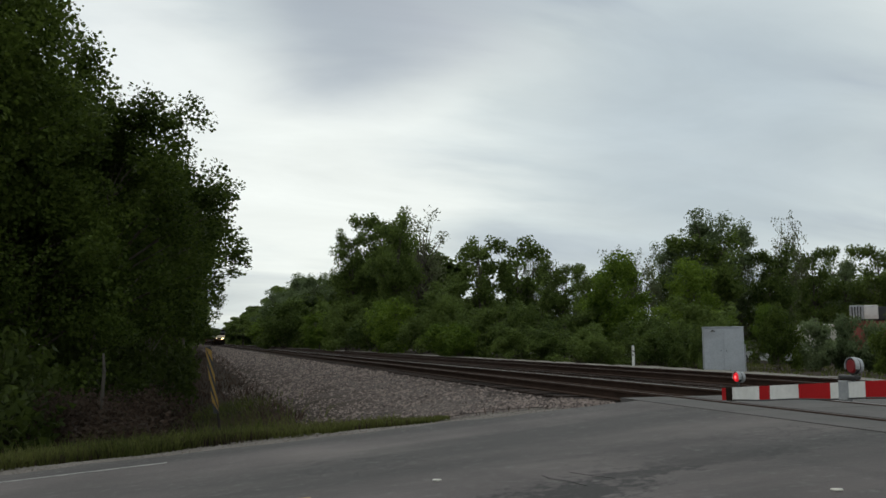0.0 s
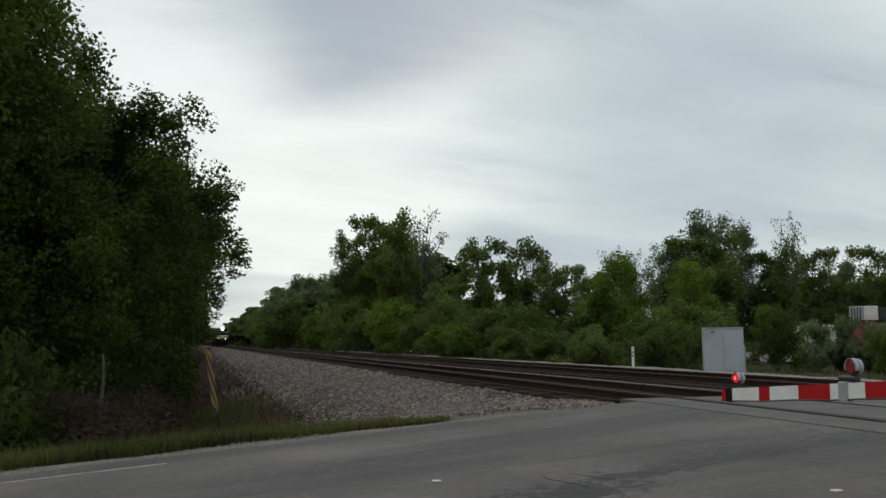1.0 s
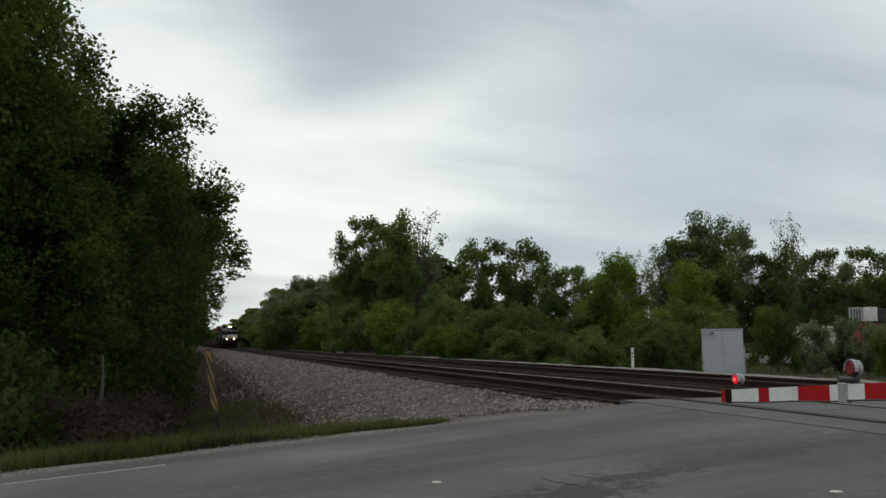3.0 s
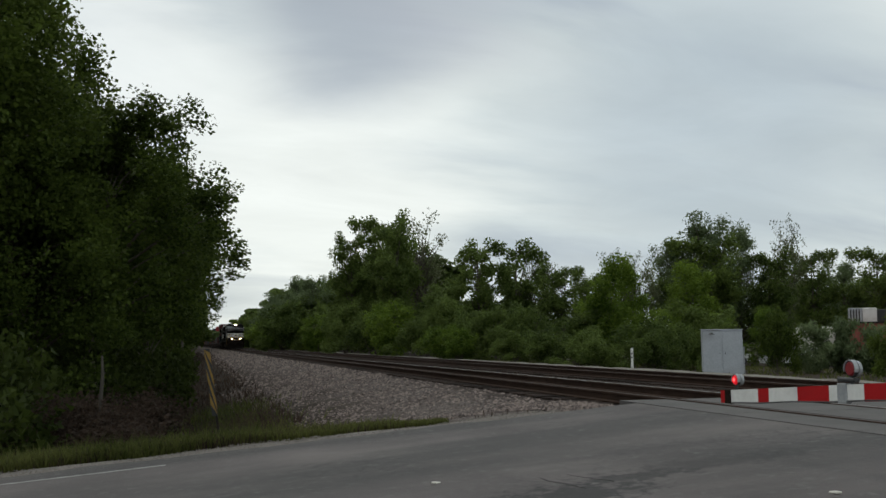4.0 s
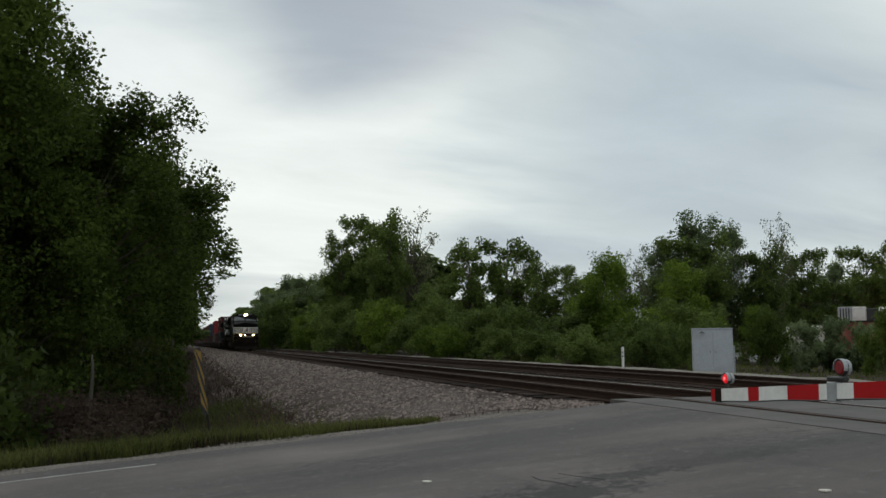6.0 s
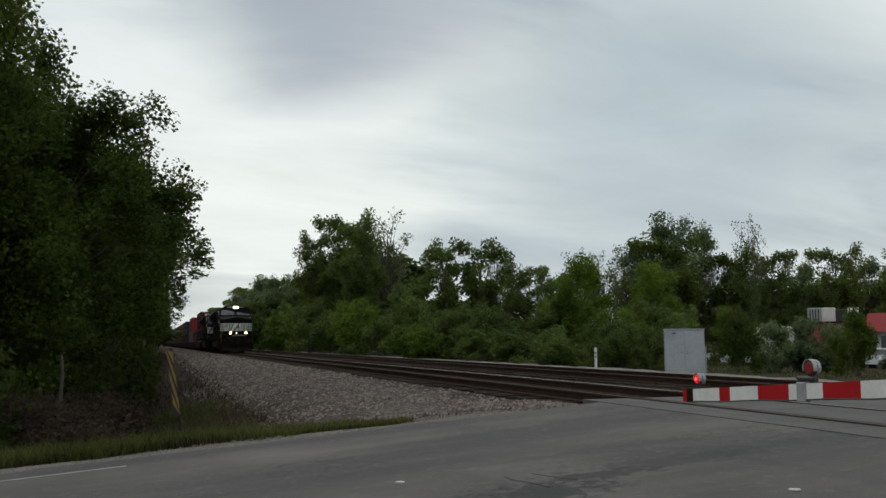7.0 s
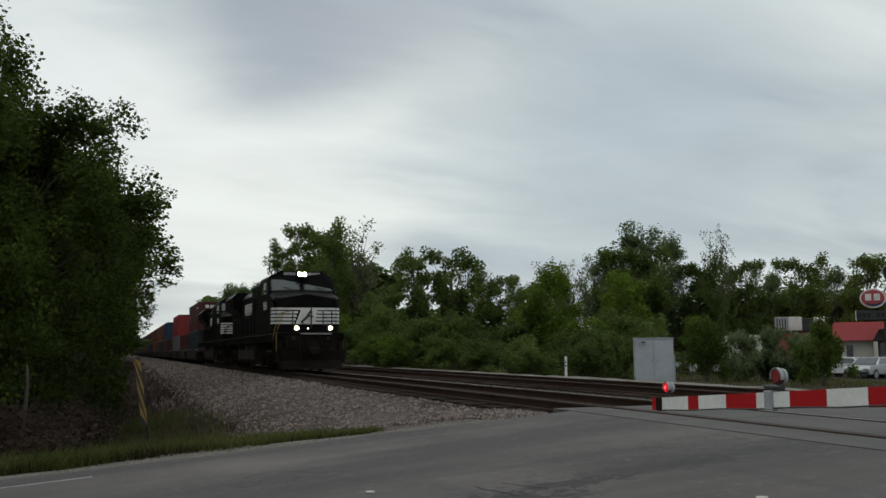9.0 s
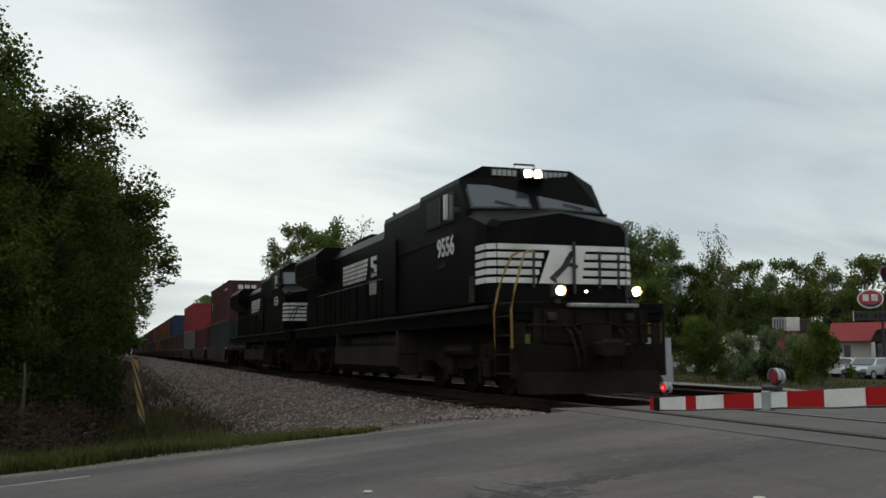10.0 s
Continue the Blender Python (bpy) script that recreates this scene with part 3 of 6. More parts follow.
KINDS = {
    # name, seed, height, radius, crown base, clumps, leaves, spread, leaf size, leaf, trunk, limbs
    "shade": ("tree", 11, 16.0, 4.8, 0.05, 1100, 90, 0.38, 0.12, LEAF_DARK, 0.24, 50, "tall dark green maple in full leaf beside the ditch", "tree"),
    "shade2": ("tree", 12, 12.0, 3.9, 0.04, 640, 84, 0.34, 0.115, LEAF_DARK, 0.18, 40, "dark green broadleaf tree with dense foliage beside the tracks", "tree"),
    "open": ("tree", 15, 12.0, 3.9, 0.20, 580, 90, 0.31, 0.115, LEAF_DARK, 0.18, 46, "dark green broadleaf tree with a bare lower stem", "tree"),
    "open_far": ("tree", 15, 12.0, 3.9, 0.20, 420, 52, 0.34, 0.17, LEAF_DARK, 0.18, 40, "dark green broadleaf tree with a bare lower stem", "tree"),
    "fill": ("tree", 18, 13.0, 4.4, 0.04, 320, 46, 0.40, 0.17, LEAF_DARK, 0.18, 20, "dark green tree inside the wood beside the road", "tree"),
    "twiggy": ("tree", 16, 11.5, 3.6, 0.58, 90, 34, 0.40, 0.24, LEAF_DARK, 0.15, 60, "tree with a high leafy bough over the line", "tree"),
    "far_bush": ("bush", 31, 3.6, 2.4, 0.0, 50, 30, 0.42, 0.42, LEAF_MID, 0.0, 6, "distant green bush along the line", "bush"),
    "edge": ("tree", 13, 13.0, 4.6, 0.04, 170, 40, 0.50, 0.46, LEAF_DARK, 0.2, 18, "dark green tree of the wood along the tracks", "tree"),
    "far": ("tree", 14, 13.0, 4.6, 0.03, 64, 24, 0.62, 0.95, LEAF_MID, 0.2, 8, "distant green tree of the woods along the line", "tree"),
    "backing": ("tree", 17, 13.0, 4.6, 0.04, 170, 40, 0.50, 0.40, LEAF_MID, 0.2, 18, "green tree of the wood beyond the tracks", "tree"),
    "round": ("tree", 21, 13.0, 4.4, 0.15, 250, 54, 0.42, 0.21, LEAF_MID, 0.2, 60, "large green tree with an uneven open crown", "tree"),
    "airy": ("tree", 22, 12.0, 3.6, 0.2, 220, 20, 0.42, 0.20, LEAF_SPRING, 0.17, 150, "thin tree with sparse young leaves and bare twigs", "tree"),
    "gappy": ("tree", 23, 10.0, 2.9, 0.12, 100, 80, 0.36, 0.20, LEAF_MID, 0.15, 40, "dark tree with gaps between its leaf clumps", "tree"),
    "soft": ("tree", 24, 12.5, 4.2, 0.12, 340, 56, 0.42, 0.17, LEAF_GREY, 0.2, 90, "pale grey-green tree with a feathery crown", "tree"),
    "willow": ("willow", 25, 7.0, 2.9, 0.02, 240, 70, 0.36, 0.16, LEAF_BRIGHT, 0.1, 40, "bright green willow thicket", "willow"),
    "bush": ("bush", 26, 3.6, 2.3, 0.0, 130, 58, 0.30, 0.14, LEAF_MID, 0.0, 30, "green bush at the edge of the wood", "bush"),
    "bright_bush": ("bush", 27, 3.4, 2.2, 0.0, 130, 58, 0.30, 0.14, LEAF_BRIGHT, 0.0, 30, "light green bush at the edge of the wood", "bush"),
    "grey_bush": ("shrub", 28, 2.6, 2.0, 0.0, 110, 40, 0.24, 0.17, LEAF_GREY, 0.0, 40, "silvery grey-green shrub beside the car park", "shrub"),
    "brush": ("brushwood", 29, 1.8, 1.7, 0.0, 100, 34, 0.27, 0.10, BRUSH, 0.0, 60, "brown dry brush on the bank under the trees", "brushwood"),
    "dark_bush": ("bush", 26, 3.6, 2.3, 0.0, 130, 58, 0.30, 0.15, LEAF_DARK, 0.0, 30, "dark green bush beside the car park", "bush"),
    "litter_bush": ("undergrowth", 30, 2.4, 1.9, 0.0, 80, 28, 0.30, 0.16, LEAF_SHADE, 0.0, 30, "undergrowth below the trees, leaf green darkened for shade", "undergrowth"),
}
BUILT = {}


def plant(kind, x, y, height, radius, turn=0.0, group="", sink=0.0):
    m = Matrix.Translation((x, y, float(ground_z(x, y)) - 0.02 - sink)) @ Matrix.Rotation(turn, 4, "Z")
    if kind not in BUILT:
        BUILT[kind] = woody(*KINDS[kind])
    ob, h, r = BUILT[kind]
    m = m @ Matrix.Diagonal((radius / r, radius / r, height / h, 1))
    if "placed" in ob:
        ob = copy_thing(ob, m)
    else:
        ob["placed"] = 1
        ob.matrix_basis = m
    if group:
        tagged(ob, group=group)


def make_woods():
    rng = random.Random(5)
    west = "trees of the wood beside the road"
    for k, x, y, h, r in (("shade", -6.6, 25.5, 17.5, 4.9), ("open", -2.8, 30.5, 11.1, 3.85), ("shade2", -5.4, 32.5, 15.2, 4.3), ("open", -1.6, 39, 11.9, 3.1),
                          ("fill", -8.5, 36, 16, 5), ("open_far", -3.0, 47, 12.6, 4.2), ("open_far", -2.4, 58, 12.6, 4.1), ("fill", -7, 52, 14, 5),
                          ("shade2", -4.5, 27.5, 8.5, 3.1), ("fill", -8.0, 29.5, 13, 4.0), ("twiggy", -0.6, 74, 11.6, 5.3), ("open_far", -1.25, 56, 7.0, 2.6), ("open_far", -2.6, 70, 12, 4.0), ("fill", -2.7, 33.6, 8.5, 2.7), ("fill", -5.2, 38.0, 9.4, 3.0)):
        plant(k, x, y, h, r, rng.uniform(0, 6.3), west)
    y = 84.0
    while y < 640:
        r = rng.uniform(4.2, 5.2)
        plant("edge" if y < 130 else "far", min(0.016 * y, 3.4) - r + rng.uniform(-0.9, -0.3), y, rng.uniform(11, 14.5), r, rng.uniform(0, 6.3), west)
        plant("edge" if y < 100 else "far", -10 + rng.uniform(-1.5, 1.5), y + 5, rng.uniform(13, 17), rng.uniform(4.8, 5.8), rng.uniform(0, 6.3), west)
        y += rng.uniform(8, 10) * (1 + y / 300)
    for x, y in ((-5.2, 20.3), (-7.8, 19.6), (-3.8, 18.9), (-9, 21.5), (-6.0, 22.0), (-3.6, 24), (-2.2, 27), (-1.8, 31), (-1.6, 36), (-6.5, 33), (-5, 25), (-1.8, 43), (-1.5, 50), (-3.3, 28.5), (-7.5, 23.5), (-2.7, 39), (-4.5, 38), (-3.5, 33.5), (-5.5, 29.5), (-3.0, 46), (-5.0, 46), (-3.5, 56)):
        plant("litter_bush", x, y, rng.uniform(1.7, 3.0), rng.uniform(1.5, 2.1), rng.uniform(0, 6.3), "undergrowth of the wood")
    for x, y in ((-2.6, 20.8), (-1.5, 21.8), (-1.2, 25.0), (-1.0, 29), (-2.2, 23.0), (-1.0, 33), (-1.2, 19.6)):
        plant("brush", x, y, rng.uniform(1.2, 1.9), rng.uniform(1.3, 1.8), rng.uniform(0, 6.3), "dry brush on the bank")
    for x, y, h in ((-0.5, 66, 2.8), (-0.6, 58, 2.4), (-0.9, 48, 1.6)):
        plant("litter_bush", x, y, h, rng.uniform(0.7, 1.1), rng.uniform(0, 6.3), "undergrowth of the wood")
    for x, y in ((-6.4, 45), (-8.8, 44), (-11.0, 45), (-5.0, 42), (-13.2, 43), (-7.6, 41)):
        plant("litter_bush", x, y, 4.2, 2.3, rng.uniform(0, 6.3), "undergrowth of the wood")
    east = "trees beyond the tracks"
    for k, x, y, h, r in EAST_TREES:
        plant(k, x, y, h, r, rng.uniform(0, 6.3), east)
    for k, x, y, h, r in EAST_BUSHES:
        drift = rng.uniform(-0.4, 1.6)
        plant(k, x + (0 if k in ("grey_bush", "dark_bush") else drift), y, h * (1.0 if k in ("grey_bush", "dark_bush") else rng.uniform(0.92, 1.28)), r * rng.uniform(0.85, 1.15), rng.uniform(0, 6.3), "bushes beyond the tracks")
    turn = random.Random(41)
    for k, x, y, h, r in (("soft", 18.4, 150, 13.0, 5.2), ("soft", 18.6, 176, 14.8, 5.4), ("soft", 18.2, 226, 14.4, 5.4), ("backing", 18.2, 262, 15.2, 5.0), ("backing", 18.4, 300, 15.2, 5.0), ("backing", 18.2, 380, 14.4, 5.0),
                          ("backing", 25.6, 97, 8.4, 4.0), ("backing", 28.0, 92, 8.4, 4.0), ("backing", 29.4, 95, 8.6, 3.6), ("backing", 32.4, 94, 8.0, 3.8), ("backing", 30.0, 98, 8.8, 4.2), ("backing", 34.5, 99, 8.0, 4.2), ("backing", 62, 84, 10.2, 4.4), ("backing", 67, 80, 10.6, 4.4), ("backing", 72, 76, 10.4, 4.4)):
        plant(k, x, y, h, r, turn.uniform(0, 6.3), east)
    # the wood goes on along the far side of the line
    y = 118.0
    while y < 620:
        plant("far" if y > 170 else "edge" if rng.random() < 0.5 else "round", 23.5 + rng.uniform(-1.5, 2.5), y, rng.uniform(9.5, 13), rng.uniform(4, 5.2), rng.uniform(0, 6.3), east)
        plant("far_bush", 19.3 + rng.uniform(-0.6, 1.6), y + 3, rng.uniform(2.6, 6.6), rng.uniform(2.6, 3.6), rng.uniform(0, 6.3), "bushes beyond the tracks")
        plant("far", 33 + rng.uniform(-3, 3), y + 4, rng.uniform(11, 14), rng.uniform(4.5, 5.5), rng.uniform(0, 6.3), east)
        y += rng.uniform(7, 9) * (1 + y / 400)


def pale_stem():
    """A slim bare trunk at the edge of the wood."""
    x, y = -1.80, 22.6
    ob = thing("dead_tree", "slim grey-brown bare tree trunk at the edge of the wood", "tree", m=pose(x, y, float(ground_z(x, y)) - 0.1, 2, -2, 0))
    part("trunk", tube([(0, 0, 0), (0.02, 0, 0.8), (-0.03, 0.02, 1.5), (0.03, 0, 2.1), (0.02, 0, 2.5)], [0.055, 0.05, 0.045, 0.035, 0.02], seg=8), PALE_BARK, ob, smooth=True)


pale_stem()
EAST_TREES = [
    ("round", 19.3, 98.1, 16.6, 5.1),
    ("airy", 24.6, 103.1, 16.4, 4.2),
    ("round", 16.0, 96.9, 10.8, 3.0),
    ("round", 18.9, 90.0, 11.3, 3.4),
    ("gappy", 24.5, 80.4, 12.5, 3.1),
    ("gappy", 28.8, 83.1, 10.7, 3.5),
    ("airy", 31.0, 84.5, 7.9, 2.1),
    ("round", 20.6, 77.3, 5.5, 2.7),
    ("backing", 17.8, 148.9, 11.6, 5.1),
    ("backing", 16.5, 214.4, 8.4, 5.8),
    ("backing", 14.9, 289.6, 9.4, 5.9),
    ("round", 24.0, 74.2, 3.5, 3.2),
    ("round", 27.7, 68.6, 6.5, 2.5),
    ("airy", 27.6, 59.9, 5.9, 1.8),
    ("round", 25.8, 58.6, 5.3, 2.0),
    ("airy", 30.0, 61.0, 5.9, 1.5),
    ("soft", 37.8, 66.0, 12.2, 3.8),
    ("soft", 42.4, 67.9, 12.5, 3.2),
    ("soft", 36.0, 66.9, 10.3, 2.7),
    ("round", 37.0, 64.1, 8.4, 3.5),
    ("round", 43.3, 64.9, 7.8, 2.4),
    ("airy", 48.6, 71.0, 9.6, 1.8),
    ("round", 54.0, 74.5, 9.0, 2.8),
    ("soft", 58.5, 76.1, 10.4, 3.4),
    ("round", 58.2, 71.2, 9.0, 3.1),
    ("soft", 65.7, 75.4, 10.7, 4.1),
    ("round", 65.2, 70.5, 9.2, 3.6),
    ("soft", 70.2, 71.2, 9.2, 4.1),
    ("backing", 28.8, 116.5, 9.2, 4.9),
    ("backing", 35.2, 93.6, 6.8, 4.1),
    ("backing", 37.1, 75.4, 4.9, 3.4),
    ("backing", 63.3, 85.0, 6.7, 4.3),
    ("backing", 69.1, 83.0, 7.3, 5.1),
    ("backing", 73.0, 79.6, 7.1, 5.1),
]
EAST_BUSHES = [
    ("willow", 20.8, 47.6, 5.0, 2.2),
    ("willow", 31.5, 58.0, 7.1, 2.8),
    ("willow", 14.0, 111.1, 5.5, 3.4),
    ("bush", 14.7, 90.8, 4.1, 2.8),
    ("bright_bush", 15.2, 72.4, 4.0, 2.3),
    ("bush", 17.1, 65.8, 3.1, 2.1),
    ("bush", 17.8, 57.3, 2.4, 1.8),
    ("bush", 19.5, 54.6, 2.6, 2.0),
    ("bright_bush", 15.6, 55.9, 1.5, 1.3),
    ("bush", 18.9, 48.5, 2.0, 1.8),
    ("willow", 24.3, 49.3, 3.5, 1.9),
    ("bush", 19.9, 41.5, 1.7, 1.4),
    ("bush", 20.5, 38.9, 1.7, 1.4),
    ("bush", 24.0, 41.6, 2.2, 1.6),
    ("bush", 12.7, 139.4, 4.7, 3.8),
    ("bright_bush", 12.6, 169.5, 4.4, 4.6),
    ("grey_bush", 27.0, 37.2, 2.2, 1.25),
    ("grey_bush", 28.2, 36.6, 2.9, 2.0),
    ("grey_bush", 29.2, 36.0, 2.6, 1.7),
    ("dark_bush", 25.9, 30.7, 2.6, 0.95),
    ("dark_bush", 24.7, 36.7, 4.0, 2.6),
    ("bush", 14.4, 82.8, 2.6, 2.5),
    ("bush", 16.0, 68.1, 2.2, 1.9),
    ("bush", 18.2, 42.3, 1.4, 1.4),
    ("willow", 31.2, 51.3, 3.0, 1.9),
    ("willow", 36.4, 55.1, 4.2, 2.2),
    ("round", 61.3, 84.0, 6.7, 4.2),
    ("round", 64.6, 81.5, 7.2, 4.2),
    ("backing", 50.3, 81.8, 7.7, 3.9),
    ("backing", 56.0, 82.9, 7.8, 4.1),
    ("backing", 30.9, 99.3, 5.6, 4.2),
    ("backing", 36.0, 82.5, 5.1, 3.7),
    ("bush", 17.8, 40.2, 1.2, 1.2),
    ("bush", 18.8, 37.6, 1.2, 1.1),
    ("bush", 16.0, 49.5, 1.5, 1.4),
    ("bush", 16.9, 44.9, 1.3, 1.3),
    ("bright_bush", 14.4, 58.2, 1.5, 1.5),
    ("bush", 19.8, 35.9, 1.4, 0.9),
]
make_woods()



# ---- the train: two diesel locomotives and double-stacked container wagons ----
TRAIN = []           # (thing, metres behind the leading nose)


def wheelset(name, y, parent, r=0.53):
    bm = bmesh.new()
    for s in (-1, 1):
        tube([(s * (0.69 + a), y, r) for a in (0, 0.03, 0.035, 0.14)], [r + 0.025, r + 0.02, r, r - 0.01], bm, 20)
    tube([(-1.0, y, r), (1.0, y, r)], 0.09, bm, 8)
    return part(name, bm, GRIME, parent, smooth=False)


def bogie(y, parent, axles, half, r=0.53):
    """A truck with side frames, journal boxes, springs and its wheelsets."""
    bm = bmesh.new()
    for s in (-1, 1):
        prof = [(-half, 0.78), (-half + 0.25, 1.0), (half - 0.25, 1.0), (half, 0.78), (half - 0.1, 0.62), (half * 0.55, 0.66), (half * 0.35, 0.5), (-half * 0.35, 0.5), (-half * 0.55, 0.66), (-half + 0.1, 0.62)]
        loft([[(s * 1.02, y + a, b) for a, b in prof], [(s * 1.16, y + a, b) for a, b in prof]], bm)
        for a in axles:
            box((s * 1.2, y + a, r), (0.2, 0.34, 0.36), 0.03, bm)
            for q in (-0.3, 0.3):
                tube([(s * 1.12, y + a + q, 0.62), (s * 1.12, y + a + q, 0.95)], 0.09, bm, 8)
            box((s * 1.17, y + a + 0.52, 0.42), (0.1, 0.16, 0.4), 0.02, bm)
        tube([(s * 1.24, y - half * 0.5, 0.86), (s * 1.24, y + half * 0.1, 0.86)], 0.1, bm, 8)
    box((0, y, 0.85), (2.1, half * 0.7, 0.3), 0.04, bm)
    frame_ = part("truck_frame", bm, GRIME, parent)
    for a in axles:
        wheelset("wheelset", y + a, frame_, r)
    return frame_


def text_mesh(name, body, size, mat, parent, m, label=""):
    cu = bpy.data.curves.new(name, "FONT")
    cu.body, cu.size, cu.extrude, cu.align_x, cu.align_y = body, size, 0.004, "CENTER", "CENTER"
    cu.offset = size * 0.02
    tmp = new(name, cu)
    me = bpy.data.meshes.new_from_object(tmp.evaluated_get(bpy.context.evaluated_depsgraph_get()))
    bpy.data.objects.remove(tmp)
    me.materials.clear()
    me.materials.append(mat)
    ob = new(name, me)
    ob.parent, ob.matrix_basis = parent, m
    return tagged(ob, label)


SIDE_WEST = Matrix(((0, 0, -1, 0), (-1, 0, 0, 0), (0, 1, 0, 0), (0, 0, 0, 1)))      # x to the south, z to the west


def plate(points, m, thick=0.012):
    """A thin plate from a flat outline in (u, v), set by the pose m, facing its z."""
    return loft([[m @ Vector((u, v, 0)) for u, v in points], [m @ Vector((u, v, thick)) for u, v in points]])


def lamp_hood(x, z, y0, y1, r, seg=16):
    """A short open ring round a lamp lens, added to keep its light off the locomotive."""
    ring = lambda q, y: [(x + q * math.cos(2 * math.pi * k / seg), y, z + q * math.sin(2 * math.pi * k / seg)) for k in range(seg)]
    return loft([ring(r, y0), ring(r, y1), ring(r + 0.014, y1), ring(r + 0.014, y0)], caps=False)


def locomotive():
    ob = thing("locomotive", "black diesel locomotive with white nose stripes and lit headlights", "locomotive", "locomotives of the train")
    # underframe, side sills and the front platform
    bm = box((0, 9.75, 1.52), (2.9, 21.4, 0.34), 0.03)
    part("underframe", bm, BLACK, ob)
    for s in (-1, 1):
        part("walkway_edge", box((s * 1.49, 10.2, 1.66), (0.07, 20.0, 0.07), 0.01), TANK, ob, "dusty grey walkway edge")
    part("front_platform", box((0, -0.42, 1.60), (2.95, 1.15, 0.2), 0.02), BLACK, ob)
    part("anticlimber", box((0.2, -1.06, 1.64), (1.35, 0.16, 0.07), 0.015), FADED, ob, "dirty white anticlimber edge")
    part("end_plate", loft([[(-1.12, y, 0.98), (-1.12, y, 1.58), (1.12, y, 1.58), (1.12, y, 0.98)] for y in (-1.0, -0.86)]), GRIME, ob)
    for x in (-0.92, -0.3, 0.34, 0.95):
        part("pilot_rib", box((x, -1.03, 1.28), (0.06, 0.06, 0.56), 0.01), GRIME, ob)
    part("coupler_pocket", box((0, -1.08, 1.08), (0.62, 0.2, 0.5), 0.04), GRIME, ob)
    part("uncoupling_lever", tube([(-1.3, -1.1, 1.3), (-0.5, -1.14, 1.28), (0, -1.2, 1.36), (0.5, -1.14, 1.28), (1.3, -1.1, 1.3)], 0.018, seg=6), GRIME, ob)
    for x in (-0.8, 0.7):
        part("cable_socket", box((x, -1.06, 1.44), (0.16, 0.12, 0.14), 0.02), TANK, ob)
    # nose with bevelled corners and a sloping, slightly peaked top
    def nose_ring(y, w, top, mid):
        return [(-w, y, 1.74), (-w, y, top - 0.12), (-w + 0.12, y, top), (0, y, mid), (w - 0.12, y, top), (w, y, top - 0.12), (w, y, 1.74)]
    part("nose", loft([nose_ring(0.12, 1.34, 3.24, 3.44), nose_ring(0.26, 1.48, 3.30, 3.50), nose_ring(0.8, 1.5, 3.48, 3.60), nose_ring(1.3, 1.5, 3.60, 3.67)]), BLACK, ob)
    # cab: raked windscreen, number-board brow and chamfered roof
    def ring(y, zs):
        return [(x, y + d, z) for x, z, d in zs]
    low = [(-1.5, 1.74, 0), (-1.5, 3.62, 0), (-1.5, 4.2, 0.42), (-1.48, 4.3, 0.46), (-0.98, 4.58, 0.46), (0.98, 4.58, 0.46), (1.48, 4.3, 0.46), (1.5, 4.2, 0.42), (1.5, 3.62, 0), (1.5, 1.74, 0)]
    back = [(x, z, 0) for x, z, d in low]
    part("cab", loft([ring(1.24, low), ring(1.9, back), ring(4.3, back)]), BLACK, ob)
    tall = [(-1.46, 1.74, 0), (-1.46, 3.6, 0), (-1.46, 4.1, 0), (-1.42, 4.22, 0), (-0.95, 4.5, 0), (0.95, 4.5, 0), (1.42, 4.22, 0), (1.46, 4.1, 0), (1.46, 3.6, 0), (1.46, 1.74, 0)]
    part("equipment_cabinet", loft([ring(4.31, tall), ring(7.5, tall)]), BLACK, ob)
    hood = [(-0.98, 1.74, 0), (-0.98, 3.95, 0), (-0.7, 4.28, 0), (0.7, 4.28, 0), (0.98, 3.95, 0), (0.98, 1.74, 0)]
    part("engine_hood", loft([ring(7.51, hood), ring(16.2, hood)]), BLACK, ob)
    rad = [(-1.0, 1.74, 0), (-1.0, 3.2, 0), (-1.5, 3.5, 0), (-1.5, 4.15, 0), (-1.2, 4.42, 0), (1.2, 4.42, 0), (1.5, 4.15, 0), (1.5, 3.5, 0), (1.0, 3.2, 0), (1.0, 1.74, 0)]
    part("radiator_section", loft([ring(16.21, rad), ring(20.3, rad)]), BLACK, ob)
    for k in range(10):
        for s in (-1, 1):
            part("radiator_slat", box((s * 1.505, 16.6 + 0.36 * k, 3.82), (0.03, 0.22, 0.5), 0.008), GRIME, ob)
    for k in range(7):
        part("hood_door", box((-0.985, 8.3 + 1.12 * k, 2.45), (0.03, 1.0, 1.3), 0.012), BLACK, ob)
    part("exhaust_stack", box((0, 9.3, 4.42), (1.0, 1.3, 0.32), 0.04), GRIME, ob)
    part("brake_cooler", box((0, 13.2, 4.34), (1.3, 2.4, 0.16), 0.03), GRIME, ob)
    part("hood_line", box((-0.99, 11.4, 3.08), (0.02, 7.6, 0.03)), TANK, ob)
    part("cab_moulding", box((-1.505, 4.4, 2.98 + 0.2), (0.02, 5.6, 0.03)), TANK, ob)
    # windscreen: two panes each side of the centre post, lying on the rake
    slope = math.degrees(math.atan2(0.58, 0.42))
    face = Matrix.Translation((0, 1.24, 3.62)) @ Matrix.Rotation(radians(slope), 4, "X")
    full = math.hypot(0.58, 0.42)
    for a, b in ((-1.36, -0.13), (0.13, 1.36)):
        pts = [(a, 0.06 * full), (b, 0.15 * full), (b, 0.95 * full), (a, 0.93 * full)] if a < 0 else [(a, 0.15 * full), (b, 0.06 * full), (b, 0.93 * full), (a, 0.95 * full)]
        rim = [(u + (0.05 if u == max(a, b) else -0.05), v + (0.04 if v > 0.4 else -0.04)) for u, v in pts]
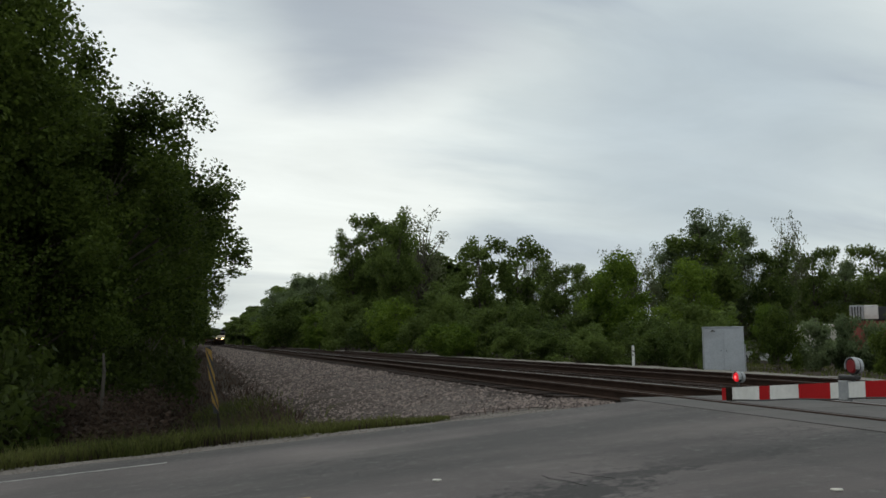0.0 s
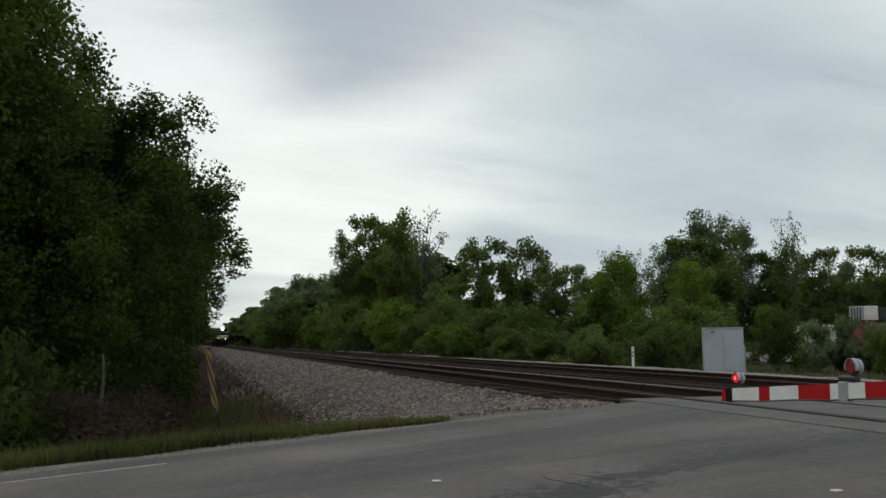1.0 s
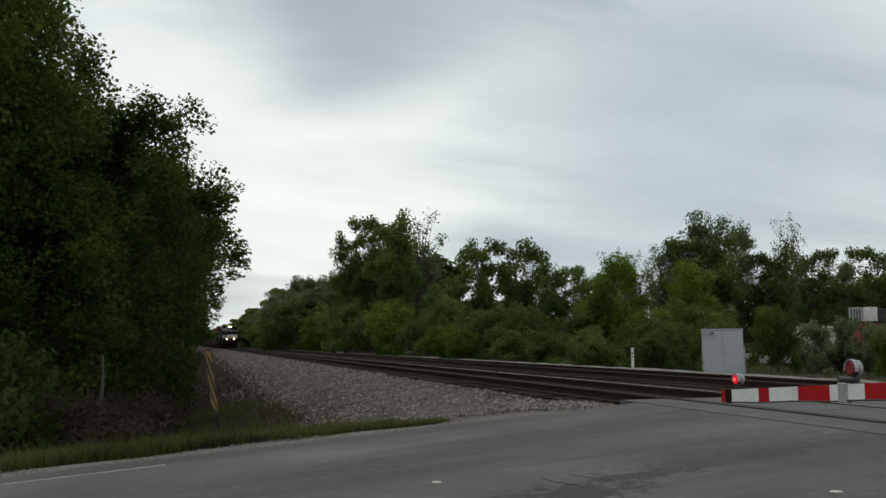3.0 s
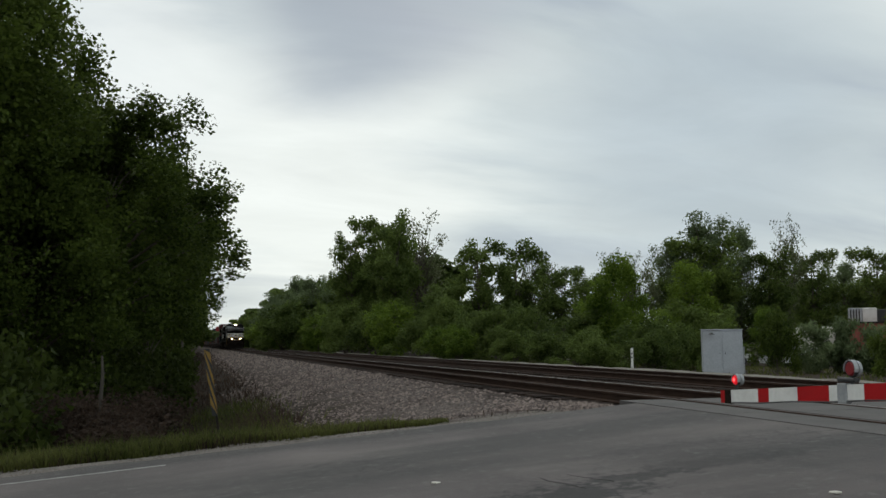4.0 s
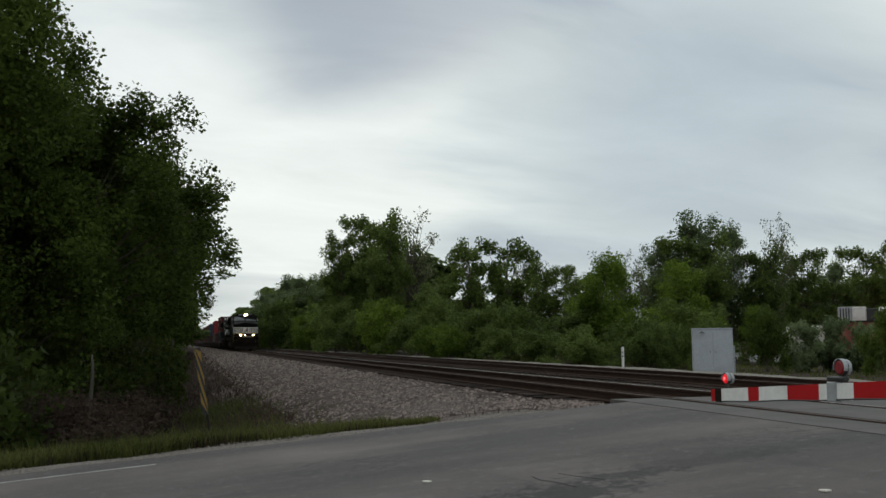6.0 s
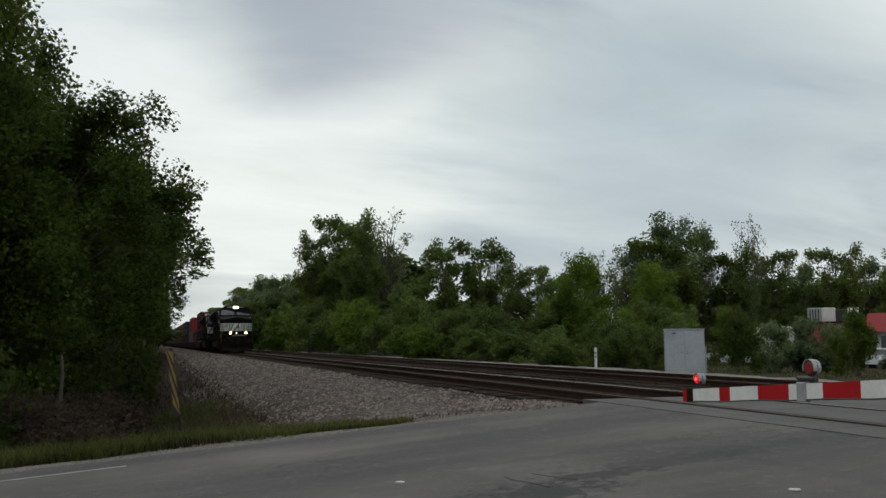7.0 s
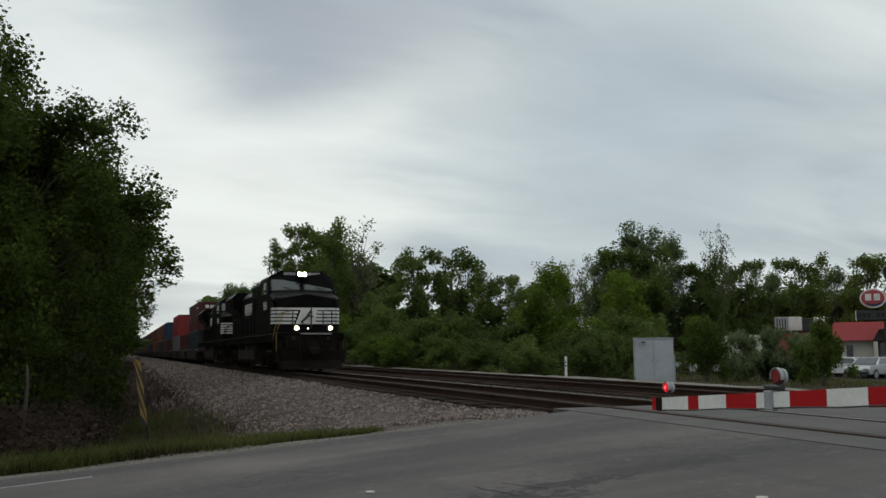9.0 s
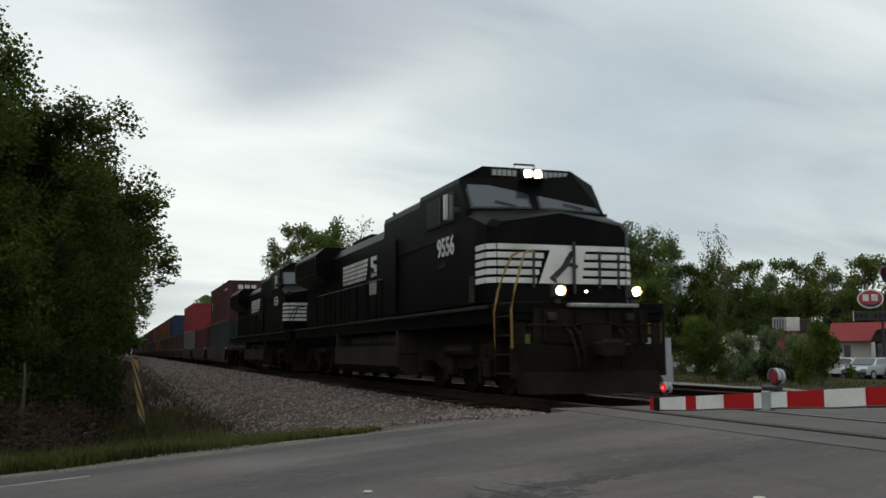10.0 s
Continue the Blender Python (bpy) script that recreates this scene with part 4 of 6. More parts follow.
        f = part("windscreen_frame", plate(rim, face, 0.018), DARK, ob)
        part("windscreen_pane", plate(pts, face @ Matrix.Translation((0, 0, 0.012)), 0.012), GLASS, f, "pale reflective windscreen glass")
        mid = (a + b) / 2
        part("wiper", tube([face @ Vector((mid + 0.3, 0.14 * full, 0.05)), face @ Vector((mid - 0.12, 0.3 * full, 0.05))], 0.014, seg=5), DARK, f)
    # brow: number boards and headlights
    for c in (-0.52, 0.62):
        nb = part("number_board", box((c, 1.685, 4.46), (0.60, 0.05, 0.17), 0.012), TANK, ob, "lit number board with blurred characters")
        for k in range(5):
            part("number_bar", box((c - 0.22 + 0.11 * k, 1.655, 4.46), (0.085, 0.012, 0.12)), GALV, nb)
    # added shelf that keeps the headlights from lighting the nose below
    part("headlight_lip", box((0.05, 1.50, 4.325), (0.50, 0.30, 0.02), 0.005), DARK, ob)
    part("headlight_housing", box((0.05, 1.67, 4.45), (0.42, 0.1, 0.2), 0.02), DARK, ob)
    for c in (-0.06, 0.16):
        part("headlight", tube([(c, 1.62, 4.44), (c, 1.605, 4.44)], [0.088, 0.084], seg=16), HEADLIGHT, ob, "glowing warm white headlight")
        part("headlight_hood", lamp_hood(c, 4.44, 1.62, 1.49, 0.092), DARK, ob)
    part("roof_antenna", tube([(-0.2, 1.9, 4.57), (-0.2, 1.9, 4.70), (0.25, 1.9, 4.70), (0.25, 1.9, 4.57)], 0.022, seg=6), DARK, ob)
    part("air_horn", tube([(0.4, 5.2, 4.6), (0.4, 4.75, 4.62)], [0.03, 0.1], seg=10), GRIME, ob)
    part("lifting_lug", tube([(-1.2, 7.45, 4.3), (-1.2, 7.45, 4.42)], 0.04, seg=6), DARK, ob)
    # cab side: windows, mirror, number
    for s in (-1, 1):
        for y0, y1 in ((1.98, 2.62), (2.85, 3.75)):
            w = part("side_window", box((s * 1.502, (y0 + y1) / 2, 3.80), (0.03, y1 - y0, 0.58), 0.01), GLASS, ob, "dark cab side window")
            part("window_rim", box((s * 1.508, (y0 + y1) / 2, 3.49), (0.04, y1 - y0 + 0.1, 0.05)), TANK, w)
        part("armrest_shade", box((s * 1.56, 2.32, 3.80), (0.07, 0.12, 0.52), 0.01), WHITE, ob, "pale grey window wind deflector")
        part("mirror", box((s * 1.62, 1.5, 3.62), (0.18, 0.05, 0.12), 0.015), DARK, ob)
        part("cab_door", box((s * 1.505, 6.6, 2.7), (0.02, 0.75, 1.8), 0.005), BLACK, ob)
        part("sill_box", box((s * 1.5, 0.95, 2.02), (0.05, 0.26, 0.52), 0.01), TANK, ob, "pale grey equipment cover")
    text_mesh("road_number", "9556", 0.54, WHITE, ob, Matrix.Translation((-1.515, 2.48, 2.98)) @ SIDE_WEST, "white painted road number")
    part("number_badge", box((-1.512, 2.75, 2.62), (0.012, 0.5, 0.1)), TANK, ob)
    part("hood_badge", box((-1.006, 10.45, 2.66), (0.016, 0.95, 0.40), 0.004), FADED, ob, "grey-white emblem plate on the hood")
    # white stripes across the nose, broken by a pale emblem panel with a dark rearing shape
    for k in range(5):
        zz = 2.775 - 0.156 * k
        spans = ((-1.32, 1.32),) if k == 0 else ((-1.32, -0.34 - 0.05 * k), (0.50 - 0.03 * k, 1.32))
        for a, b in spans:
            part("nose_stripe", box(((a + b) / 2, 0.112, zz), (b - a, 0.016, 0.102), 0.004), WHITE, ob, "white painted stripe")
        for s in (-1, 1):
            a, b = Vector((s * 1.335, 0.112, 0)), Vector((s * 1.49, 0.258, 0))
            out = Vector((s * 0.7, -0.7, 0)) * 0.008
            ring0 = [a + out + Vector((0, 0, zz + q)) for q in (-0.051, 0.051)]
            ring1 = [b + out + Vector((0, 0, zz + q)) for q in (0.051, -0.051)]
            part("corner_stripe", loft([ring0 + ring1, [v + out for v in ring0 + ring1]]), WHITE, ob)
            part("side_stripe", box((s * 1.503, 0.52, zz), (0.016, 0.48, 0.102), 0.004), WHITE, ob)
    up = Matrix.Translation((0, 0.108, 0)) @ Matrix.Rotation(radians(90), 4, "X")
    part("emblem_panel", plate([(-0.26, 2.725), (0.47, 2.725), (0.38, 2.10), (-0.50, 2.10)], up, 0.014), WHITE, ob, "white emblem panel on the nose")
    for pts in ([(-0.24, 2.25), (-0.13, 2.20), (0.12, 2.44), (0.17, 2.60), (0.06, 2.60), (-0.03, 2.44)], [(0.06, 2.59), (0.17, 2.58), (0.26, 2.69), (0.15, 2.72)], [(-0.24, 2.26), (-0.16, 2.20), (-0.12, 2.12), (-0.19, 2.12), (-0.29, 2.19)], [(0.09, 2.43), (0.15, 2.50), (0.31, 2.45), (0.29, 2.39)]):
        part("emblem_shape", plate(pts, up @ Matrix.Translation((0, 0, 0.016)), 0.008), DARK, ob, "dark plain emblem shape")
    part("nose_post", box((0.20, 0.04, 2.40), (0.055, 0.05, 0.98), 0.008), DARK, ob)
    for x in (-0.64, 0.72, 1.12):
        part("nose_handrail", tube([(x, 0.02, 2.02), (x, 0.0, 2.72)], 0.026, seg=6), DARK, ob)
    part("nose_lamp", tube([(-0.15, -1.09, 1.88), (-0.15, -1.12, 1.88)], 0.017, seg=8), HEADLIGHT, ob, "small glowing nose lamp")
    # hood lettering block: five slanting stripes and a pale letter-like shape
    for k in range(5):
        z = 3.52 - 0.13 * k
        part("hood_stripe", plate([(-0.15 - 0.05 * k, z - 0.052), (-0.15 - 0.05 * k, z + 0.045), (-3.4, z + 0.045), (-3.4, z - 0.052)], Matrix.Translation((-0.99, 10.85, 0)) @ SIDE_WEST, 0.01), WHITE, ob, "white painted stripe")
    m2 = Matrix.Translation((-0.99, 10.75, 0)) @ SIDE_WEST
    for pts in ([(0.1, 2.98), (0.75, 2.98), (0.75, 3.28), (0.35, 3.36), (0.35, 3.44), (0.75, 3.44), (0.75, 3.56), (0.1, 3.56), (0.1, 3.28), (0.5, 3.2), (0.5, 3.1), (0.1, 3.1)],):
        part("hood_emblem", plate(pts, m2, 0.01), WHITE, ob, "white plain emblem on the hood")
    # pilot, plough, coupler, hoses, steps and grab rails
    sweep = [(-1.42, -0.85, 0.98), (-1.34, -1.12, 0.98), (0, -1.32, 0.92), (1.34, -1.12, 0.98), (1.42, -0.85, 0.98)]
    low_ = [(-1.40, -1.0, 0.13), (-1.32, -1.28, 0.13), (0, -1.56, 0.13), (1.32, -1.28, 0.13), (1.40, -1.0, 0.13)]
    mid_ = [(-1.40, -0.8, 0.5), (-1.30, -1.02, 0.5), (0, -1.26, 0.5), (1.30, -1.02, 0.5), (1.40, -0.8, 0.5)]
    bm = bmesh.new()
    rows = [[bm.verts.new(p) for p in r] for r in (sweep, mid_, low_)] + [[bm.verts.new((x, y + 0.06, z)) for x, y, z in r] for r in (low_, mid_, sweep)]
    for a, b in zip(rows, rows[1:] + rows[:1]):
        for i in range(4):
            bm.faces.new((a[i], a[i + 1], b[i + 1], b[i]))
    part("snow_plough", bm, PLOUGH, ob, "sooty steel snow plough")
    bm = box((0, -1.25, 0.88), (0.28, 0.7, 0.26), 0.04)
    box((0.06, -1.62, 0.88), (0.36, 0.26, 0.34), 0.06, bm)
    part("coupler", bm, GRIME, ob)
    for x in (-0.55, -0.4, 0.45, 0.6):
        part("air_hose", tube([(x, -1.02, 1.3), (x, -1.3, 1.15), (x * 0.9, -1.42, 0.8), (x * 0.8, -1.36, 0.55)], 0.03, seg=6), GRIME, ob)
    for x in (-0.66, 0.82):
        d = part("ditch_light_housing", box((x, -1.02, 1.89), (0.24, 0.16, 0.26), 0.03), DARK, ob)
        part("ditch_light", tube([(x, -1.10, 1.89), (x, -1.112, 1.89)], [0.078, 0.074], seg=16), DITCH, d, "glowing amber-white ditch light")
        part("lamp_hood", lamp_hood(x, 1.89, -1.10, -1.17, 0.086), DARK, d)
        part("lamp_bracket", box((x, -0.98, 1.73), (0.1, 0.1, 0.1)), DARK, d)
    for s in (-1, 1):
        bm = bmesh.new()
        for k in range(4):
            box((s * 1.36, -0.55, 0.46 + 0.33 * k), (0.3, 0.62, 0.04), 0.008, bm)
        for q in (-0.9, -0.22):
            box((s * 1.38, q, 0.98), (0.28, 0.03, 1.16), 0, bm)
        part("cab_steps", bm, GRIME, ob)
        if s > 0:
            part("handrail_front", tube([(1.44, -0.9, 0.95), (1.44, -0.9, 1.75)], 0.018, seg=6), YELLOW, ob, "yellow handrail at the steps")
        if s < 0:
          part("handrail_front", tube([(s * 1.5, -0.95, 0.9), (s * 1.52, -0.98, 1.55), (s * 1.42, -0.93, 1.95), (s * 1.24, -0.82, 2.4), (s * 1.16, -0.76, 2.56), (s * 1.04, -0.66, 2.62), (s * 0.86, -0.5, 2.62)], 0.021, seg=6), YELLOW, ob, "yellow handrail at the steps")
        if s < 0:
          part("handrail_rear", tube([(s * 1.5, -0.2, 0.9), (s * 1.52, -0.2, 1.55), (s * 1.44, -0.2, 1.95), (s * 1.28, -0.26, 2.4), (s * 1.2, -0.3, 2.56), (s * 1.08, -0.3, 2.62)], 0.021, seg=6), YELLOW, ob, "yellow handrail at the steps")
        part("walkway_rail", tube([(s * 1.46, 7.7, 1.7), (s * 1.46, 7.7, 2.7), (s * 1.46, 16.1, 2.7), (s * 1.46, 16.1, 1.7)], 0.02, seg=6), BLACK, ob)
        for k in range(5):
            part("stanchion", tube([(s * 1.46, 9.1 + 1.4 * k, 1.68), (s * 1.46, 9.1 + 1.4 * k, 2.7)], 0.018, seg=6), BLACK, ob)
        part("air_reservoir", tube([(s * 1.1, 6.9, 1.12), (s * 1.1, 7.05, 1.12), (s * 1.1, 9.2, 1.12), (s * 1.1, 9.35, 1.12)], [0.12, 0.22, 0.22, 0.12], seg=14), TANK, ob, "dusty grey air reservoir", True)
        part("air_reservoir", tube([(s * 1.1, 9.6, 1.12), (s * 1.1, 9.75, 1.12), (s * 1.1, 11.7, 1.12), (s * 1.1, 11.85, 1.12)], [0.12, 0.22, 0.22, 0.12], seg=14), TANK, ob, "dusty grey air reservoir", True)
    tank = [(-1.48, 1.0), (-1.48, 0.5), (-1.2, 0.28), (1.2, 0.28), (1.48, 0.5), (1.48, 1.0)]
    part("fuel_tank", loft([[(x, y, z) for x, z in tank] for y in (6.3, 13.2)]), TANK, ob, "dusty dark fuel tank")
    for y in (6.35, 13.1):
        part("tank_bracket", box((0, y, 1.1), (2.9, 0.2, 0.6), 0.02), TANK, ob)
    bogie(2.9, ob, (-2.05, 0.0, 2.05), 2.75)
    bogie(16.6, ob, (-2.05, 0.0, 2.05), 2.75)
    part("rear_coupler", box((0, 20.65, 0.88), (0.3, 0.7, 0.3), 0.04), GRIME, ob)
    return ob


def trailing(ob):
    """The second locomotive is alike, running behind the first."""
    return copy_thing(ob, pose(NEAR_X, 0, 0))


PAINT = {
    "dark red": material("container_dark_red", (0.0598, 0.0072, 0.0072), (0.0835, 0.0122, 0.0108), 1.2, 20, 0.6, bump=0.05, dirt=(0.0439, 0.0158, 0.0137), dirt_scale=1.4),
    "bright red": material("container_bright_red", (0.2448, 0.0158, 0.0202), (0.3024, 0.0245, 0.0288), 1.2, 20, 0.6, bump=0.05, dirt=(0.1030, 0.0238, 0.0202), dirt_scale=1.4),
    "blue": material("container_blue", (0.0102, 0.0300, 0.0660), (0.0168, 0.0432, 0.0894), 1.2, 20, 0.6, bump=0.05, dirt=(0.0234, 0.0300, 0.0432), dirt_scale=1.4),
    "orange": material("container_orange", (0.1386, 0.0366, 0.0102), (0.1716, 0.0498, 0.0132), 1.2, 20, 0.6, bump=0.05, dirt=(0.0894, 0.0330, 0.0168), dirt_scale=1.4),
    "brown": material("container_brown", (0.0528, 0.0198, 0.0132), (0.0762, 0.0300, 0.0180), 1.2, 20, 0.6, bump=0.05, dirt=(0.0366, 0.0198, 0.0150), dirt_scale=1.4),
    "pale grey": material("container_pale_grey", (0.105, 0.105, 0.10), (0.14, 0.14, 0.134), 1.2, 20, 0.6, bump=0.05, dirt=(0.0990, 0.0924, 0.0828), dirt_scale=1.4),
    "teal": material("container_teal", (0.006, 0.016, 0.019), (0.010, 0.026, 0.029), 1.2, 20, 0.6, bump=0.05, dirt=(0.0198, 0.0264, 0.0264), dirt_scale=1.4),
    "dark grey": material("container_dark_grey", (0.0198, 0.0216, 0.0234), (0.0330, 0.0348, 0.0366), 1.2, 20, 0.6, bump=0.05, dirt=(0.0168, 0.0150, 0.0132), dirt_scale=1.4),
}
BOXES = {}


def container(color, marks=""):
    """A 40 ft steel box with corrugated sides, corner posts, rails and castings."""
    key = (color, marks)
    if key in BOXES:
        return copy_thing(BOXES[key], pose(NEAR_X, 0, 0))
    ob = thing("shipping_container", f"{color} corrugated steel shipping container stacked on a wagon", "container", "containers on the train")
    w, l, h = 1.20, 12.19, 2.59
    mat = PAINT[color]

    def waves(n, a, b, deep, out):
        pts, pitch = [], (b - a) / n
        for k in range(n):
            s = a + k * pitch
            pts += [(s, 0), (s + pitch * 0.3, 0), (s + pitch * 0.5, -deep), (s + pitch * 0.8, -deep)]
        return pts + [(b, 0)]

    west = [(-w + 0.01 - d, s) for s, d in waves(36, 0.15, l - 0.15, 0.04, 1)]
    north = [(s, l - 0.01 + d) for s, d in waves(8, -w + 0.12, w - 0.12, 0.04, 1)]
    east = [(w - 0.01 + d, s) for s, d in waves(36, 0.15, l - 0.15, 0.04, 1)][::-1]
    south = [(s, 0.01 - d) for s, d in waves(8, -w + 0.12, w - 0.12, 0.04, 1)][::-1]
    loop = west + north + east + south
    n = len(loop)
    verts = [(x, y, 0.1) for x, y in loop] + [(x, y, h - 0.08) for x, y in loop]
    faces = [(i, (i + 1) % n, n + (i + 1) % n, n + i) for i in range(n)] + [tuple(range(n, 2 * n))]
    mesh_from("panel_shell", verts, faces, mat, ob)
    for x in (-w + 0.06, w - 0.06):
        for y in (0.07, l - 0.07):
            post = part("corner_post", box((x, y, h / 2), (0.14, 0.15, h - 0.2), 0.01), mat, ob)
            for z in (0.06, h - 0.06):
                part("corner_casting", box((x, y, z), (0.18, 0.19, 0.12), 0.012), mat, post)
        part("side_rail", box((x + math.copysign(0.03, x), l / 2, h - 0.05), (0.07, l - 0.3, 0.09), 0.01), mat, ob)
        part("side_rail", box((x + math.copysign(0.03, x), l / 2, 0.07), (0.07, l - 0.3, 0.13), 0.01), mat, ob)
    part("end_rail", box((0, 0.03, h - 0.05), (2 * w - 0.3, 0.07, 0.1), 0.01), mat, ob)
    part("end_rail", box((0, 0.03, 0.08), (2 * w - 0.3, 0.07, 0.14), 0.01), mat, ob)
    part("roof_sheet", box((0, l / 2, h - 0.03), (2 * w - 0.2, l - 0.3, 0.03)), mat, ob)
    if marks:
        for k, c in enumerate((-0.62, -0.2, 0.22)):
            part("name_block", box((c + 0.15, -0.004, h - 0.42), (0.32, 0.016, 0.27), 0.004), WHITE, ob, "white block in place of a company name")
        for z in (0.45, 0.8):
            part("mark_bar", box((-w - 0.004, 10.9, z + 0.7), (0.016, 0.22, 0.24), 0.004), WHITE, ob)
        for k in range(4):
            part("mark_bar", box((-w - 0.004, 1.2 + 0.35 * k, h - 0.5), (0.016, 0.22, 0.12), 0.004), WHITE, ob)
    BOXES[key] = ob
    return ob


WAGON = []


def wagon():
    """A low well wagon with deep side sills, end platforms and two trucks."""
    if WAGON:
        return copy_thing(WAGON[0], pose(NEAR_X, 0, 0))
    ob = thing("well_wagon", "dark brown low well wagon carrying shipping containers", "wagon", "wagons of the train")
    rust = material("wagon_brown", (0.020, 0.0115, 0.0095), (0.046, 0.025, 0.020), 1.5, 25, 0.8, bump=0.1, dirt=(0.026, 0.020, 0.0175), dirt_scale=1.0)
    for s in (-1, 1):
        prof = [(1.0, 1.05), (1.6, 1.2), (13.6, 1.2), (14.2, 1.05), (13.4, 0.35), (1.8, 0.35)]
        part("side_sill", loft([[(s * 1.27, y, z) for y, z in prof], [(s * 1.42, y, z) for y, z in prof]]), rust, ob)
        for k in range(9):
            part("sill_rib", box((s * 1.44, 2.2 + 1.35 * k, 0.78), (0.06, 0.1, 0.75), 0.01), rust, ob)
    part("well_floor", box((0, 7.6, 0.2), (2.4, 12.6, 0.08)), rust, ob)
    for y in (0.85, 14.35):
        part("end_platform", box((0, y, 1.08), (2.3, 1.5, 0.22), 0.03), rust, ob)
        part("bulkhead", box((0, y + (0.55 if y < 5 else -0.55), 0.85), (2.5, 0.15, 0.75), 0.02), rust, ob)
        part("hand_brake", tube([(-0.7, y, 1.15), (-0.7, y, 1.75)], 0.03, seg=6), GRIME, ob)
        bogie(0.75 if y < 5 else 14.45, ob, (0.0,), 0.55, 0.42)
    WAGON.append(ob)
    return ob


def make_train():
    lead = locomotive()
    TRAIN.append((lead, 0.0))
    second = trailing(lead)
    TRAIN.append((second, 22.3))
    # its lamps are off and its handrails are dark
    for piece in second.children_recursive:
        kind = piece.name.split(".")[0]
        if kind in ("handrail_front", "handrail_rear", "headlight", "ditch_light", "nose_lamp"):
            piece.data = piece.data.copy()
            piece.data.materials[0] = GRIME if "rail" in kind else GALV
            tagged(piece, "dark handrail at the steps" if "rail" in kind else "unlit lamp lens")
    rng = random.Random(3)
    # (lower, upper) boxes of each wagon behind the locomotives
    loads = [("teal", "dark red*"), ("dark red", ""), ("pale grey", "bright red"), ("brown", ""), ("brown", "blue"), ("dark grey", "orange"), ("brown", "orange"), ("orange", "brown"),
             ("dark red", "orange"), ("dark grey", "dark red"), ("blue", "brown"), ("brown", "dark grey")]
    while len(loads) < 26:
        loads.append((rng.choice(list(PAINT)), rng.choice(["dark red", "brown", "orange", "dark grey", "blue", ""])))
    back = 44.55
    for low, high in loads:
        TRAIN.append((wagon(), back))
        TRAIN.append((container(low), back + 1.5))
        BASE[TRAIN[-1][0].name] = 0.245
        if high:
            TRAIN.append((container(high.rstrip("*"), "*" if "*" in high else ""), back + 1.5))
            BASE[TRAIN[-1][0].name] = 0.245 + 2.592
        back += 15.2


BASE = {}
make_train()



# ---- level-crossing gate, signals and trackside equipment ----
def lamp_head(parent, c, face, lens, r=0.15, name="signal_lamp"):
    """A round red lamp with a dark backing disc, hood and lens that looks along face."""
    c, face = Vector(c), Vector(face).normalized()
    body = part(name, tube([c - face * 0.022, c - face * 0.012, c + face * 0.012], [r * 0.8, r, r], seg=18), DARK, parent)
    part("lens", tube([c + face * 0.013, c + face * 0.024], [r * 0.86, r * 0.7], seg=18), lens, body, "red signal lens")
    if lens is SIGNAL_RED:
        part("bulb", tube([c + face * 0.0245, c + face * 0.027], [r * 0.3, r * 0.22], seg=12), BULB, body, "bright lit centre of the lens")
    bm = bmesh.new()
    side = face.cross(Vector((0, 0, 1))).normalized()
    arc = [radians(a) for a in range(-20, 201, 20)]
    inner = [[c + face * d + side * (math.cos(a) * q) + Vector((0, 0, math.sin(a) * q)) for a in arc] for d, q in ((-0.01, r * 0.99), (0.012 + r * 0.2, r * 0.99), (0.012 + r * 0.2, r * 1.08), (-0.01, r * 1.08))]
    rows = [[bm.verts.new(p) for p in row] for row in inner]
    for a, b in zip(rows, rows[1:] + rows[:1]):
        for k in range(len(arc) - 1):
            bm.faces.new((a[k], a[k + 1], b[k + 1], b[k]))
    part("hood", bm, GALV, body)
    return body


